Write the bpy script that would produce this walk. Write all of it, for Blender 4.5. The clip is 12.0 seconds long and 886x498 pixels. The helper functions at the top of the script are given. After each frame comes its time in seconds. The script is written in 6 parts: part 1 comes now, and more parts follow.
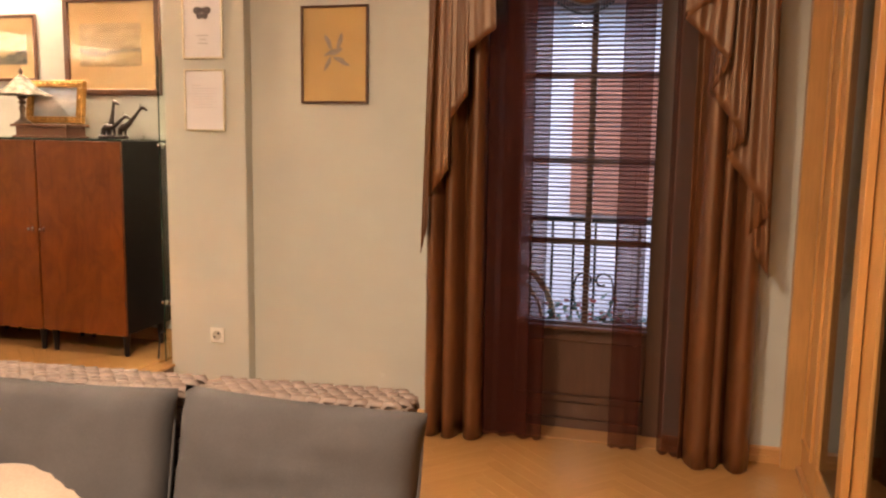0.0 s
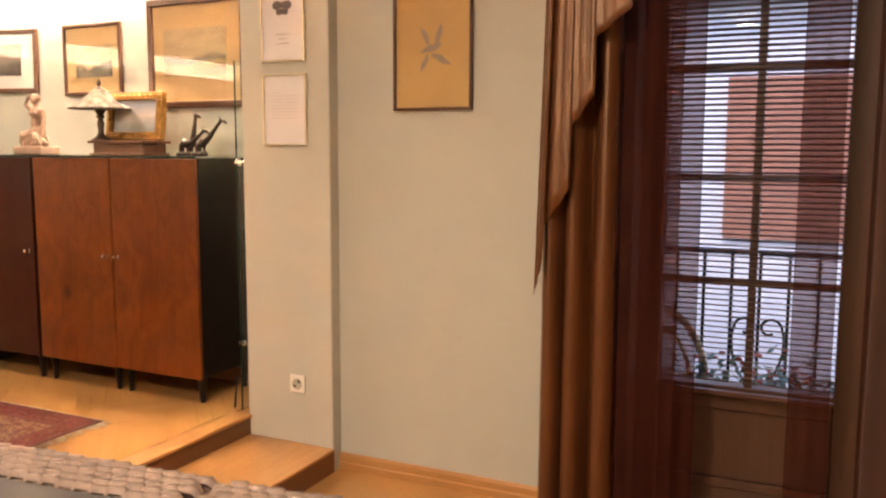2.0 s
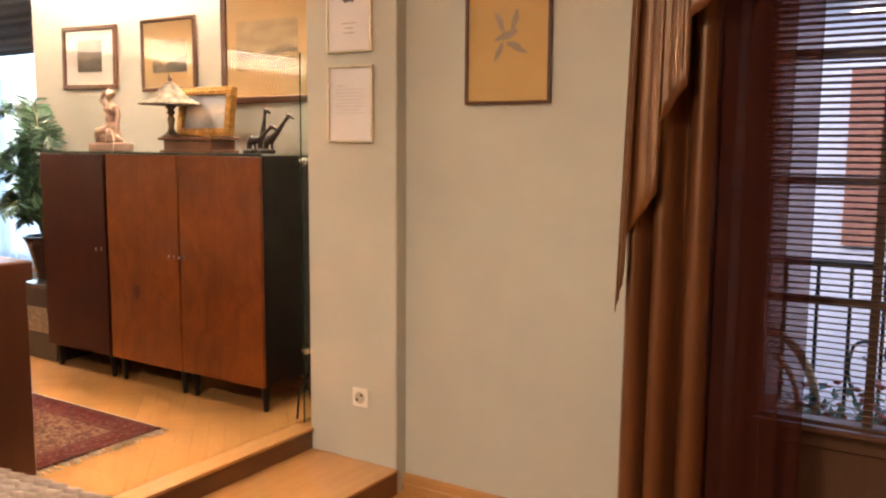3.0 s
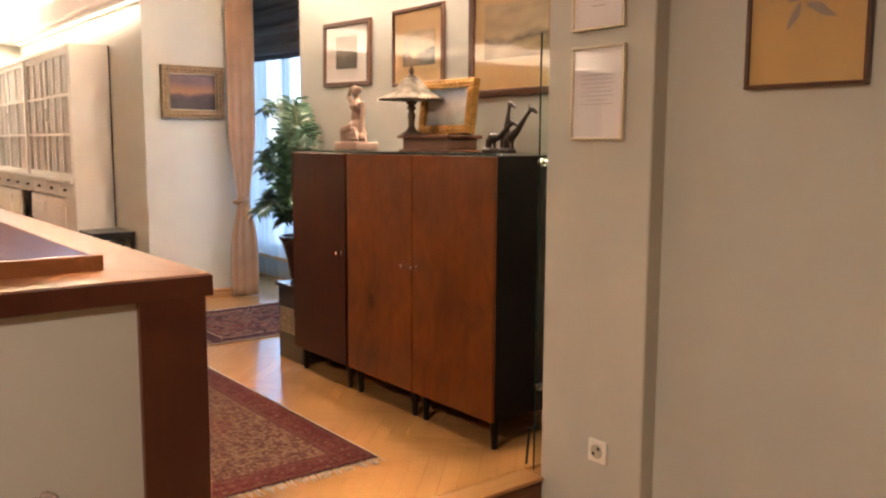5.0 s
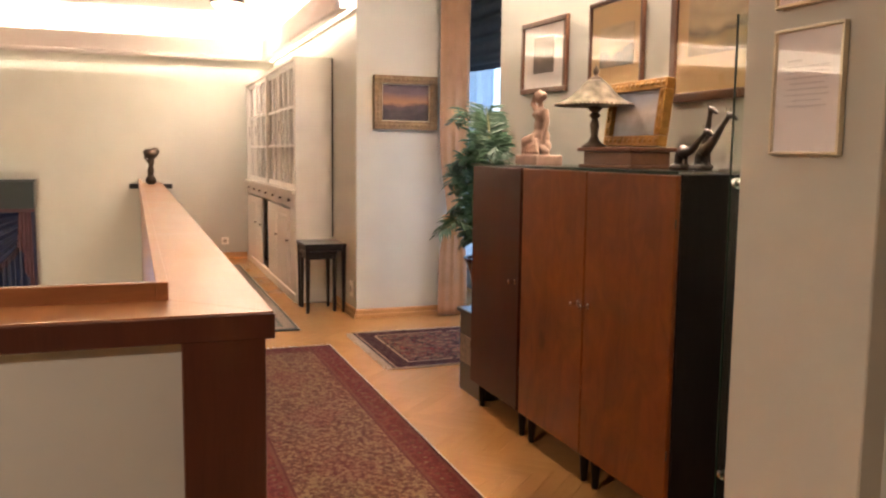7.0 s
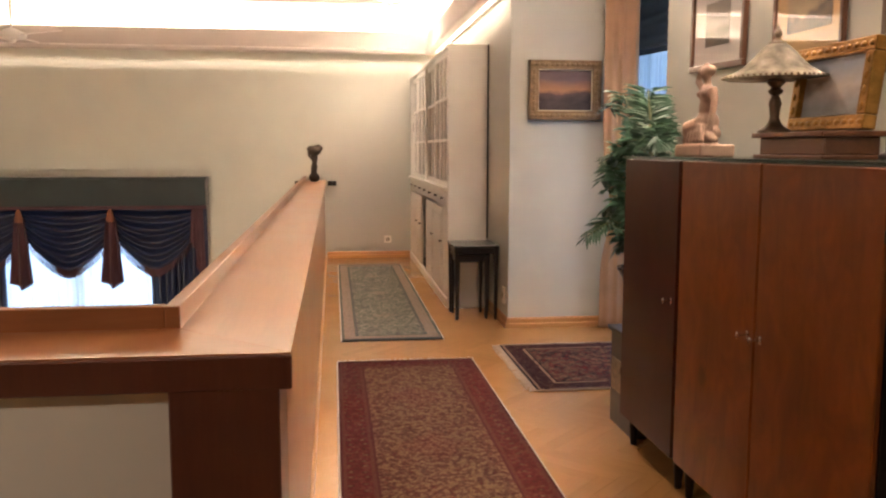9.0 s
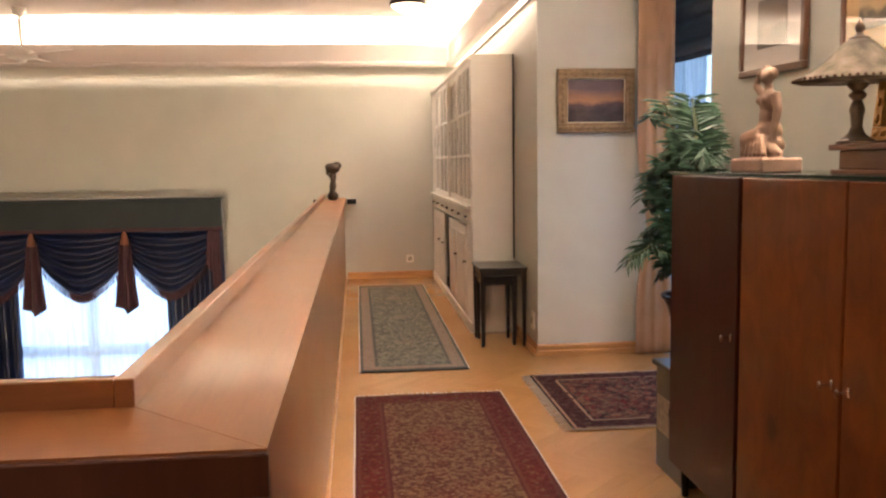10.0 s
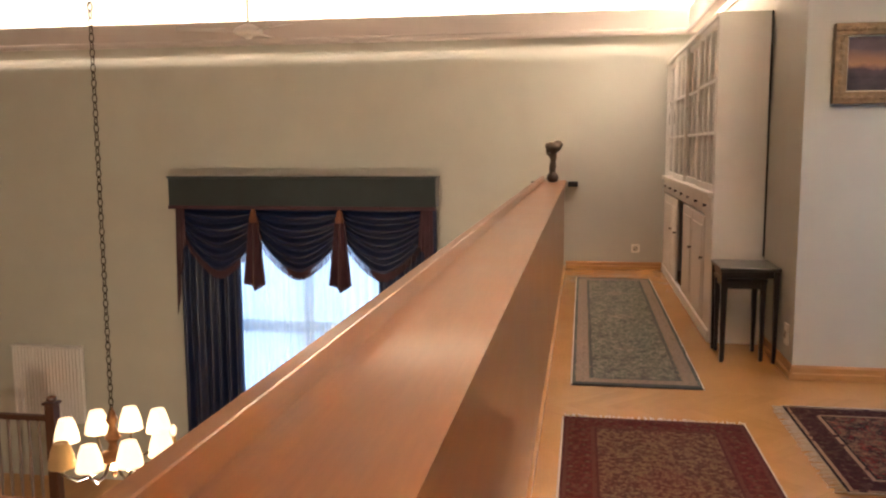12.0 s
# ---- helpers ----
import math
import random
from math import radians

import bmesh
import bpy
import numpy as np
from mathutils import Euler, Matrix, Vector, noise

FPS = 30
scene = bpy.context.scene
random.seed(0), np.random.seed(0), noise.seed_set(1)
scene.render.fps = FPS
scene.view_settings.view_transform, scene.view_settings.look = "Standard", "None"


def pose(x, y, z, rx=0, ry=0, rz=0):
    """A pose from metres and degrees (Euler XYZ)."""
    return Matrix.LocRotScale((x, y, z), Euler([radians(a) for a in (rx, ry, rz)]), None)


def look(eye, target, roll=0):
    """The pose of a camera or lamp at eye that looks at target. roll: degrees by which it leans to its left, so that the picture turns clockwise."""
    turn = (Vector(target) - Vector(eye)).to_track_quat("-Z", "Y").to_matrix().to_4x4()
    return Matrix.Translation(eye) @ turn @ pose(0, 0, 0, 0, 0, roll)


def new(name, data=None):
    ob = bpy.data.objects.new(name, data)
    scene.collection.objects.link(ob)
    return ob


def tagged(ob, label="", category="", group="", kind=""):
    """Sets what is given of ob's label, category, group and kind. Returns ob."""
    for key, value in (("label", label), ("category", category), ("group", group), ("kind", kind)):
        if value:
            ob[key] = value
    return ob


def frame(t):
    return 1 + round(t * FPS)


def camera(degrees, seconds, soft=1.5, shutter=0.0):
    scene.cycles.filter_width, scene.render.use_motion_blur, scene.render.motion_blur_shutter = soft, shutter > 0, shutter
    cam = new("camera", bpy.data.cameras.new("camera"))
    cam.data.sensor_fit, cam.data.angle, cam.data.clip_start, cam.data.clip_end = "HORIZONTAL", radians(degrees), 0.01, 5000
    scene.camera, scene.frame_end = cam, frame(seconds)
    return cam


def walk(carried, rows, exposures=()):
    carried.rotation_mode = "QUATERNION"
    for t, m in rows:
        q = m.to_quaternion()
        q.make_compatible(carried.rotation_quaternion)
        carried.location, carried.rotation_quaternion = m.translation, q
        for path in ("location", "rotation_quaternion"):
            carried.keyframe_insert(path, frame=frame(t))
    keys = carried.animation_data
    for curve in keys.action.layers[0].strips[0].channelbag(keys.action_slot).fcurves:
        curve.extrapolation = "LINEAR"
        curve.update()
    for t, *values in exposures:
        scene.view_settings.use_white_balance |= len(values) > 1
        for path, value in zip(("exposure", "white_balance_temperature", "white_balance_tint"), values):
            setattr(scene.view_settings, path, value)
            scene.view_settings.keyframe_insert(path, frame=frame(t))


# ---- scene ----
cam = camera(55.3, 12.0, soft=2.3)
METRES, EYE, TILT, LEAN, TURN = 4.3, 1.29, 0.0, 0.0, 15.5
ROWS = [
    (0.0, 0.0, 0.0, 0.0, 0.12, -7.78, -0.88),
    (0.5, 0.0198, 0.0448, 0.0015, 1.84, -7.53, -0.49),
    (1.0, 0.0219, 0.0944, -0.0032, 5.46, -7.22, -0.45),
    (1.5, 0.0175, 0.1556, -0.0026, 7.65, -6.81, -0.34),
    (2.0, 0.0191, 0.1913, -0.004, 9.61, -6.77, -0.21),
    (2.5, 0.0312, 0.2297, -0.0042, 13.0, -6.88, -0.44),
    (4.5, 0.0072, 0.3911, -0.0044, 30.64, -6.98, 0.11),
    (5.0, 0.0143, 0.4245, -0.0045, 36.55, -7.12, -0.29),
    (5.5, 0.0085, 0.4633, -0.0058, 39.37, -6.82, -0.57),
    (6.0, -0.0046, 0.5093, -0.0017, 41.36, -6.34, -0.62),
    (6.5, -0.0085, 0.5485, -0.004, 46.65, -6.16, -0.66),
    (7.0, -0.0107, 0.5851, -0.003, 54.52, -6.43, -0.68),
    (7.5, -0.0341, 0.6109, -0.0082, 60.22, -6.68, -0.23),
    (9.5, -0.1362, 0.7213, -0.0066, 67.98, -6.38, 0.19),
    (10.0, -0.1809, 0.7345, -0.0037, 68.68, -5.79, 0.81),
    (10.5, -0.2197, 0.739, -0.0044, 69.74, -5.49, 0.78),
    (11.0, -0.2565, 0.7587, -0.0073, 74.8, -5.86, 0.39),
    (11.5, -0.2876, 0.7745, -0.0077, 80.95, -6.45, 0.13),
    (12.0, -0.338, 0.7861, -0.0087, 83.83, -6.92, 0.27),
]
EXPOSURES = [(0.0, 3.08, 6650, 10), (2.0, 3.04, 6650, 10), (2.6, 2.92, 6600, 10), (4.4, 2.56, 6350, 11), (5.2, 2.24, 6250, 12), (7.0, 2.1, 6200, 12), (9.4, 1.7, 6200, 12), (11.4, 1.6, 6250, 12), (12.0, 1.39, 6300, 12)]
walk(cam, [(t, pose(0, 0, EYE, TILT, LEAN, TURN) @ pose(METRES * x, METRES * y, METRES * z, 90 + pitch, roll, yaw)) for t, x, y, z, yaw, pitch, roll in ROWS], EXPOSURES)

# ---- plan, in metres: z = 0 is the raised floor ----
FAR = -11.05        # far wall of the hall
NORTH = 4.0         # north wall of the gallery, and the pier's face
NICHE = 4.45        # wall behind the cabinets
SOFAWALL = 4.07     # wall of the sitting room
SOUTH = -5.8
EAST = 0.70
LOW = -0.21         # sitting room floor
WELL = -2.6         # hall floor below the gallery
CEIL = 2.84
LEDGE0, LEDGE1 = 2.33, 2.56   # cove board
RAIL = 0.905        # top of the parapet

# ---- world and light ----
world = bpy.data.worlds.new("world")
scene.world = world
world.use_nodes = True
wn = world.node_tree
sky = wn.nodes.new("ShaderNodeTexSky")
sky.sky_type, sky.sun_disc = "NISHITA", False
sky.sun_elevation, sky.sun_rotation = radians(42), radians(200)
wn.links.new(sky.outputs[0], wn.nodes["Background"].inputs[0])
wn.nodes["Background"].inputs[1].default_value = 0.15
sun = new("sun", bpy.data.lights.new("sun", "SUN"))
sun.data.energy, sun.data.angle, sun.data.color = 0.5, radians(12), (1.0, 0.95, 0.88)
sun.matrix_world = look((0, 0, 30), (6, 16, 14.6))
WARM = (1.0, 0.785, 0.605)


def strip_lamp(name, a, b, watts_per_m, width=0.05, down=False, lean=0.0):
    """A warm strip of light in a cove, shining up, from a to b; lean turns it about its length."""
    a, b = Vector(a), Vector(b)
    lamp = new(name, bpy.data.lights.new(name, "AREA"))
    d = lamp.data
    d.shape, d.size, d.size_y = "RECTANGLE", (b - a).length, width
    d.energy, d.color = watts_per_m * (b - a).length, WARM
    lamp.matrix_world = Matrix.Translation((a + b) / 2) @ Matrix.Rotation(math.atan2(b.y - a.y, b.x - a.x), 4, "Z") @ Matrix.Rotation((0 if down else math.pi) + radians(lean), 4, "X")
    return lamp


COVE, DOME = 10.3, 17.0
INN = LEDGE0 + 0.13   # height of the strips inside the coves
strip_lamp("cove_light", (FAR + 0.10, SOUTH + 0.2, INN), (FAR + 0.10, NORTH - 0.15, INN), COVE * 0.94, lean=38)
strip_lamp("cove_light", (FAR + 0.2, NORTH - 0.09, INN), (-7.05, NORTH - 0.09, INN), COVE * 3.0, lean=12)
strip_lamp("cove_light", (-5.3, NICHE - 0.07, LEDGE0 + 0.1), (-2.7, NICHE - 0.07, LEDGE0 + 0.1), COVE * 4.8)

# daylight in the openings of the bay window and the hall window
bay_day = new("bay_daylight", bpy.data.lights.new("bay_daylight", "AREA"))
bay_day.data.shape, bay_day.data.size, bay_day.data.size_y = "RECTANGLE", 2.6, 1.9
bay_day.data.energy, bay_day.data.color = 4.2, (0.48, 0.70, 1.0)
bay_day.matrix_world = look((-6.98, 5.44, 1.26), (-6.98, 0, 1.26))
hall_day = new("hall_daylight", bpy.data.lights.new("hall_daylight", "AREA"))
hall_day.data.shape, hall_day.data.size, hall_day.data.size_y = "RECTANGLE", 1.7, 2.4
hall_day.data.energy, hall_day.data.color = 14.5, (0.44, 0.67, 1.0)
hall_day.matrix_world = look((FAR - 0.20, -0.05, -0.72), (0, -0.05, -0.72))
# light that falls through the slit of the cove onto the wall
strip_lamp("cove_slit_light", (FAR + 0.105, SOUTH + 0.2, INN), (FAR + 0.105, NORTH - 0.05, INN), COVE * 0.11, 0.012, True)
strip_lamp("cove_slit_light", (-5.3, NICHE - 0.04, INN), (-2.7, NICHE - 0.04, INN), COVE * 0.66, 0.05, True)
strip_lamp("cove_slit_light", (FAR + 0.2, NORTH - 0.105, INN), (-7.02, NORTH - 0.105, INN), COVE * 0.13, 0.012, True)

# ---- materials ----


def nodes_of(name):
    m = bpy.data.materials.new(name)
    m.use_nodes = True
    return m, m.node_tree, m.node_tree.nodes["Principled BSDF"]


def link(tree, a, b):
    tree.links.new(a, b)


def ramp(tree, fac, stops):
    r = tree.nodes.new("ShaderNodeValToRGB")
    e = r.color_ramp.elements
    while len(e) < len(stops):
        e.new(0.5)
    for el, (p, c) in zip(e, stops):
        el.position, el.color = p, (*c, 1)
    link(tree, fac, r.inputs[0])
    return r.outputs[0]


def coords(tree, scale=(1, 1, 1), kind="Object", turn=(0, 0, 0)):
    tc = tree.nodes.new("ShaderNodeTexCoord")
    mp = tree.nodes.new("ShaderNodeMapping")
    mp.inputs["Scale"].default_value = scale
    mp.inputs["Rotation"].default_value = [radians(a) for a in turn]
    link(tree, tc.outputs[kind], mp.inputs[0])
    return mp.outputs[0]


def noise_tex(tree, vec, scale, detail=4, rough=0.55, distortion=0.0):
    n = tree.nodes.new("ShaderNodeTexNoise")
    n.inputs["Scale"].default_value, n.inputs["Detail"].default_value = scale, detail
    n.inputs["Roughness"].default_value, n.inputs["Distortion"].default_value = rough, distortion
    link(tree, vec, n.inputs["Vector"])
    return n.outputs[0]


def mix_col(tree, fac, a, b, how="MIX"):
    m = tree.nodes.new("ShaderNodeMix")
    m.data_type, m.blend_type = "RGBA", how
    for sock, val in ((m.inputs[0], fac), (m.inputs[6], a), (m.inputs[7], b)):
        if hasattr(val, "node"):
            link(tree, val, sock)
        else:
            sock.default_value = (*val, 1) if isinstance(val, tuple) else val
    return m.outputs[2]


def bump(tree, bsdf, height, strength, dist=0.002):
    b = tree.nodes.new("ShaderNodeBump")
    b.inputs["Strength"].default_value, b.inputs["Distance"].default_value = strength, dist
    link(tree, height, b.inputs["Height"])
    link(tree, b.outputs[0], bsdf.inputs["Normal"])


def shade(c, k):
    return tuple(min(1.0, v * k) for v in c)


def plain(name, col, rough=0.6, metal=0.0, var=0.12, scale=6.0, fine=140.0, relief=0.15, coat=0.0):
    """Paint, plaster, plastic or metal with broad and fine variation."""
    m, t, b = nodes_of(name)
    v = coords(t)
    broad, grain = noise_tex(t, v, scale, 5), noise_tex(t, v, fine, 2)
    c = ramp(t, broad, [(0.25, shade(col, 1 - var)), (0.75, shade(col, 1 + var))])
    link(t, c, b.inputs["Base Color"])
    r = t.nodes.new("ShaderNodeMapRange")
    r.inputs[3].default_value, r.inputs[4].default_value = (max(0.03, rough - 0.08), min(rough + 0.08, 0.26)) if rough < 0.27 else (max(0.29, rough - 0.08), min(1, rough + 0.08))
    link(t, broad, r.inputs[0])
    link(t, r.outputs[0], b.inputs["Roughness"])
    b.inputs["Metallic"].default_value, b.inputs["Coat Weight"].default_value = metal, coat
    b.inputs["Coat Roughness"].default_value = 0.12
    bump(t, b, grain, relief)
    return m


def timber(name, dark, light, rough=0.35, scale=1.0, axis="x", coat=0.0, piece=False, relief=0.1, figure=1.0, cloud=0.3, stain=None):
    """Wood with its grain along an axis."""
    m, t, b = nodes_of(name)
    s = {"x": (1.2, 14, 14), "y": (14, 1.2, 14), "z": (14, 14, 1.2)}[axis]
    v = coords(t, tuple(k * scale for k in s))
    if piece:
        oi = t.nodes.new("ShaderNodeObjectInfo")
        add = t.nodes.new("ShaderNodeVectorMath")
        add.operation = "MULTIPLY_ADD"
        cmb = t.nodes.new("ShaderNodeCombineXYZ")
        for i in range(3):
            link(t, oi.outputs["Random"], cmb.inputs[i])
        link(t, cmb.outputs[0], add.inputs[0])
        add.inputs[1].default_value = (37, 53, 71)
        link(t, v, add.inputs[2])
        v = add.outputs[0]
    g = noise_tex(t, v, 1.6, 6, 0.6, 0.6 * figure)
    f = noise_tex(t, v, 9.0, 3, 0.7)
    cl = noise_tex(t, coords(t, (1, 1, 1)), 2.2, 3)
    c = ramp(t, g, [(0.28, dark), (0.5, tuple((a + b2) / 2 for a, b2 in zip(dark, light))), (0.72, light)])
    c = mix_col(t, 0.35, c, ramp(t, f, [(0.3, shade(dark, 0.8)), (0.7, shade(light, 1.08))]))
    c = mix_col(t, cloud, c, ramp(t, cl, [(0.3, shade(dark, 0.85)), (0.7, shade(light, 1.1))]))
    if cloud > 0.4:
        burl = noise_tex(t, coords(t, (1, 1, 0.55)), 7.5, 6, 0.65, 1.6)
        c = mix_col(t, 0.38, c, ramp(t, burl, [(0.36, shade(dark, 0.75)), (0.5, tuple((a + b2) / 2 for a, b2 in zip(dark, light))), (0.66, shade(light, 1.15))]))
    if stain:
        sub = t.nodes.new("ShaderNodeVectorMath")
        sub.operation, sub.inputs[1].default_value = "SUBTRACT", stain
        link(t, coords(t), sub.inputs[0])
        sc = t.nodes.new("ShaderNodeVectorMath")
        sc.operation, sc.inputs[1].default_value = "MULTIPLY", (17, 8, 11)
        link(t, sub.outputs[0], sc.inputs[0])
        ln = t.nodes.new("ShaderNodeVectorMath")
        ln.operation = "LENGTH"
        link(t, sc.outputs[0], ln.inputs[0])
        ad = t.nodes.new("ShaderNodeMath")
        ad.operation, ad.inputs[1].default_value = "MULTIPLY_ADD", 0.7
        link(t, noise_tex(t, coords(t), 30, 3), ad.inputs[0]), link(t, ln.outputs[1], ad.inputs[2])
        c = mix_col(t, ramp(t, ad.outputs[0], [(0.55, (0.8, 0.8, 0.8)), (1.15, (0, 0, 0))]), c, shade(dark, 0.3))
    if piece:
        k = t.nodes.new("ShaderNodeMapRange")
        k.inputs[3].default_value, k.inputs[4].default_value = 0.95, 1.05
        link(t, oi.outputs["Random"], k.inputs[0])
        hsv = t.nodes.new("ShaderNodeHueSaturation")
        link(t, k.outputs[0], hsv.inputs["Value"])
        link(t, c, hsv.inputs["Color"])
        c = hsv.outputs[0]
    link(t, c, b.inputs["Base Color"])
    r = t.nodes.new("ShaderNodeMapRange")
    r.inputs[3].default_value, r.inputs[4].default_value = (max(0.05, rough - 0.07), min(rough + 0.1, 0.26)) if rough < 0.2 else (max(0.29, rough - 0.07), rough + 0.12)
    link(t, cl, r.inputs[0])
    link(t, r.outputs[0], b.inputs["Roughness"])
    b.inputs["Coat Weight"].default_value, b.inputs["Coat Roughness"].default_value = coat, 0.1
    bump(t, b, f, relief, 0.001)
    return m


def cloth(name, col, rough=0.85, sheen=0.3, weave=900, var=0.15, relief=0.3):
    m, t, b = nodes_of(name)
    v = coords(t)
    broad, fine = noise_tex(t, v, 5, 4), noise_tex(t, v, weave * 0.4, 2)
    c = ramp(t, broad, [(0.3, shade(col, 1 - var)), (0.7, shade(col, 1 + var))])
    c = mix_col(t, 0.2, c, ramp(t, fine, [(0.3, shade(col, 0.7)), (0.7, shade(col, 1.25))]))
    link(t, c, b.inputs["Base Color"])
    b.inputs["Roughness"].default_value, b.inputs["Sheen Weight"].default_value = rough, sheen
    bump(t, b, fine, relief)
    return m


def sheer(name, col, through_=0.5, glow=0.5, weave=(25, 25, 3)):
    """Thin see-through fabric: part open weave, part diffusing thread."""
    m, t, b = nodes_of(name)
    out = t.nodes["Material Output"]
    tr, df, tl = t.nodes.new("ShaderNodeBsdfTransparent"), t.nodes.new("ShaderNodeBsdfDiffuse"), t.nodes.new("ShaderNodeBsdfTranslucent")
    n = noise_tex(t, coords(t, weave), 1.0, 3)
    k = 0.96 if weave[2] < 10 else 0.42
    c = ramp(t, n, [(0.35, shade(col, k)), (0.65, shade(col, 1.1))])
    link(t, c, df.inputs[0]), link(t, c, tl.inputs[0])
    tr.inputs[0].default_value = (*[0.6 + 0.4 * k for k in col], 1)
    m1, m2 = t.nodes.new("ShaderNodeMixShader"), t.nodes.new("ShaderNodeMixShader")
    m1.inputs[0].default_value, m2.inputs[0].default_value = glow, through_
    link(t, df.outputs[0], m1.inputs[1]), link(t, tl.outputs[0], m1.inputs[2])
    link(t, m1.outputs[0], m2.inputs[1]), link(t, tr.outputs[0], m2.inputs[2])
    link(t, m2.outputs[0], out.inputs[0])
    return m


def pane_glass(name, tint=(1, 1, 1), gloss=0.08):
    """Thin pane: see-through with a mirror gloss."""
    m, t, b = nodes_of(name)
    out = t.nodes["Material Output"]
    tr, gl, mx = t.nodes.new("ShaderNodeBsdfTransparent"), t.nodes.new("ShaderNodeBsdfGlossy"), t.nodes.new("ShaderNodeMixShader")
    fr = t.nodes.new("ShaderNodeLayerWeight")
    pw = t.nodes.new("ShaderNodeMath")
    pw.operation, pw.inputs[1].default_value = "POWER", 4.0
    link(t, fr.outputs["Facing"], pw.inputs[0])
    tr.inputs[0].default_value = (*tint, 1)
    gl.inputs["Roughness"].default_value = 0.01
    add = t.nodes.new("ShaderNodeMath")
    add.operation, add.inputs[1].default_value = "MULTIPLY_ADD", 0.6
    add.inputs[2].default_value = gloss * 0.3
    link(t, pw.outputs[0], add.inputs[0])
    link(t, add.outputs[0], mx.inputs[0])
    link(t, tr.outputs[0], mx.inputs[1]), link(t, gl.outputs[0], mx.inputs[2])
    link(t, mx.outputs[0], out.inputs[0])
    return m


def glowing(name, col, strength):
    m, t, b = nodes_of(name)
    b.inputs["Base Color"].default_value = (*col, 1)
    b.inputs["Emission Color"].default_value = (*col, 1)
    b.inputs["Emission Strength"].default_value = strength
    return m


WALL = plain("sage_wall_paint", (0.54, 0.54, 0.475), 0.55, var=0.04, scale=2.0, fine=220, relief=0.12)
CEILPAINT = plain("ceiling_paint", (0.56, 0.505, 0.475), 0.8, var=0.03, scale=1.5, relief=0.08)
WHITE = plain("white_lacquer", (0.85, 0.83, 0.77), 0.4, var=0.03, relief=0.05)
PARQUET = timber("oak_parquet", (0.495, 0.255, 0.085), (0.55, 0.293, 0.103), 0.17, 1.6, "x", coat=0.25, piece=True)
SUBFLOOR = timber("oak_floor_base", (0.30, 0.14, 0.04), (0.42, 0.22, 0.075), 0.35, 1.6, "x")
OAKTRIM = timber("oak_trim", (0.42, 0.20, 0.065), (0.58, 0.31, 0.115), 0.3, 1.0, "x", coat=0.2)
OAKTRIMY = timber("oak_trim_y", (0.42, 0.20, 0.065), (0.58, 0.31, 0.115), 0.3, 1.0, "y", coat=0.2)
RAILWOOD = timber("cherry_rail", (0.25, 0.093, 0.032), (0.33, 0.135, 0.049), 0.3, 0.8, "x", coat=0.3, relief=0.05)
RAILWOODY = timber("cherry_rail_y", (0.25, 0.093, 0.032), (0.33, 0.135, 0.049), 0.3, 0.8, "y", coat=0.3, relief=0.05)
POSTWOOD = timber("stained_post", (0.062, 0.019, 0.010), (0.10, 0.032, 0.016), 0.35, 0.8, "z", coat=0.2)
WALNUT = timber("walnut_door", (0.10, 0.023, 0.0035), (0.205, 0.058, 0.009), 0.33, 0.45, "z", coat=0.1, figure=1.6, relief=0.03, cloud=0.5)
WALNUTKNOT = timber("knotted_walnut_door", (0.10, 0.023, 0.0035), (0.205, 0.058, 0.009), 0.33, 0.45, "z", coat=0.1, figure=1.6, relief=0.03, cloud=0.5, stain=(-0.055, -0.215, 0.50))
MAHOGANY = timber("mahogany_door", (0.033, 0.008, 0.005), (0.058, 0.014, 0.008), 0.36, 0.55, "z", coat=0.08, figure=0.8, relief=0.03)
EBONY = timber("ebonised_side", (0.008, 0.005, 0.004), (0.015, 0.010, 0.008), 0.4, 0.8, "z")
for wood, gloss in ((WALNUT, 0.25), (WALNUTKNOT, 0.25), (MAHOGANY, 0.14), (EBONY, 0.14)):
    wood.node_tree.nodes["Principled BSDF"].inputs["Specular IOR Level"].default_value = gloss
DOORWOOD = timber("varnished_oak", (0.44, 0.215, 0.062), (0.64, 0.335, 0.11), 0.3, 0.8, "z", coat=0.3)
CHROME = plain("chrome", (0.75, 0.74, 0.72), 0.15, 1.0, var=0.03, relief=0.0)
BRASS = plain("brass", (0.55, 0.36, 0.13), 0.3, 1.0, var=0.1)
BLACKWOOD = timber("black_lacquered_wood", (0.010, 0.008, 0.008), (0.020, 0.015, 0.014), 0.2, 1.0, "z", coat=0.5)
PLASTIC = plain("cream_plastic", (0.86, 0.83, 0.74), 0.35, var=0.02, relief=0.02)
DARK = plain("dark_void", (0.02, 0.018, 0.016), 0.8)
PANE = pane_glass("window_glass")
DARKGLASS = pane_glass("dark_glass", (0.22, 0.15, 0.10), 0.05)
PICGLASS = pane_glass("picture_glass", gloss=0.14)

# ---- mesh helpers ----


def box(bm, x0, y0, z0, x1, y1, z1, bevel=0.0, seg=1):
    c = Matrix.Translation(((x0 + x1) / 2, (y0 + y1) / 2, (z0 + z1) / 2)) @ Matrix.Diagonal((abs(x1 - x0), abs(y1 - y0), abs(z1 - z0), 1))
    r = bmesh.ops.create_cube(bm, size=1, matrix=c)
    if bevel > 0:
        es = list({e for v in r["verts"] for e in v.link_edges})
        bmesh.ops.bevel(bm, geom=es, offset=bevel, segments=seg, profile=0.5, affect="EDGES")
    return bm


def boxed(x0, y0, z0, x1, y1, z1, bevel=0.0, seg=1):
    return box(bmesh.new(), x0, y0, z0, x1, y1, z1, bevel, seg)


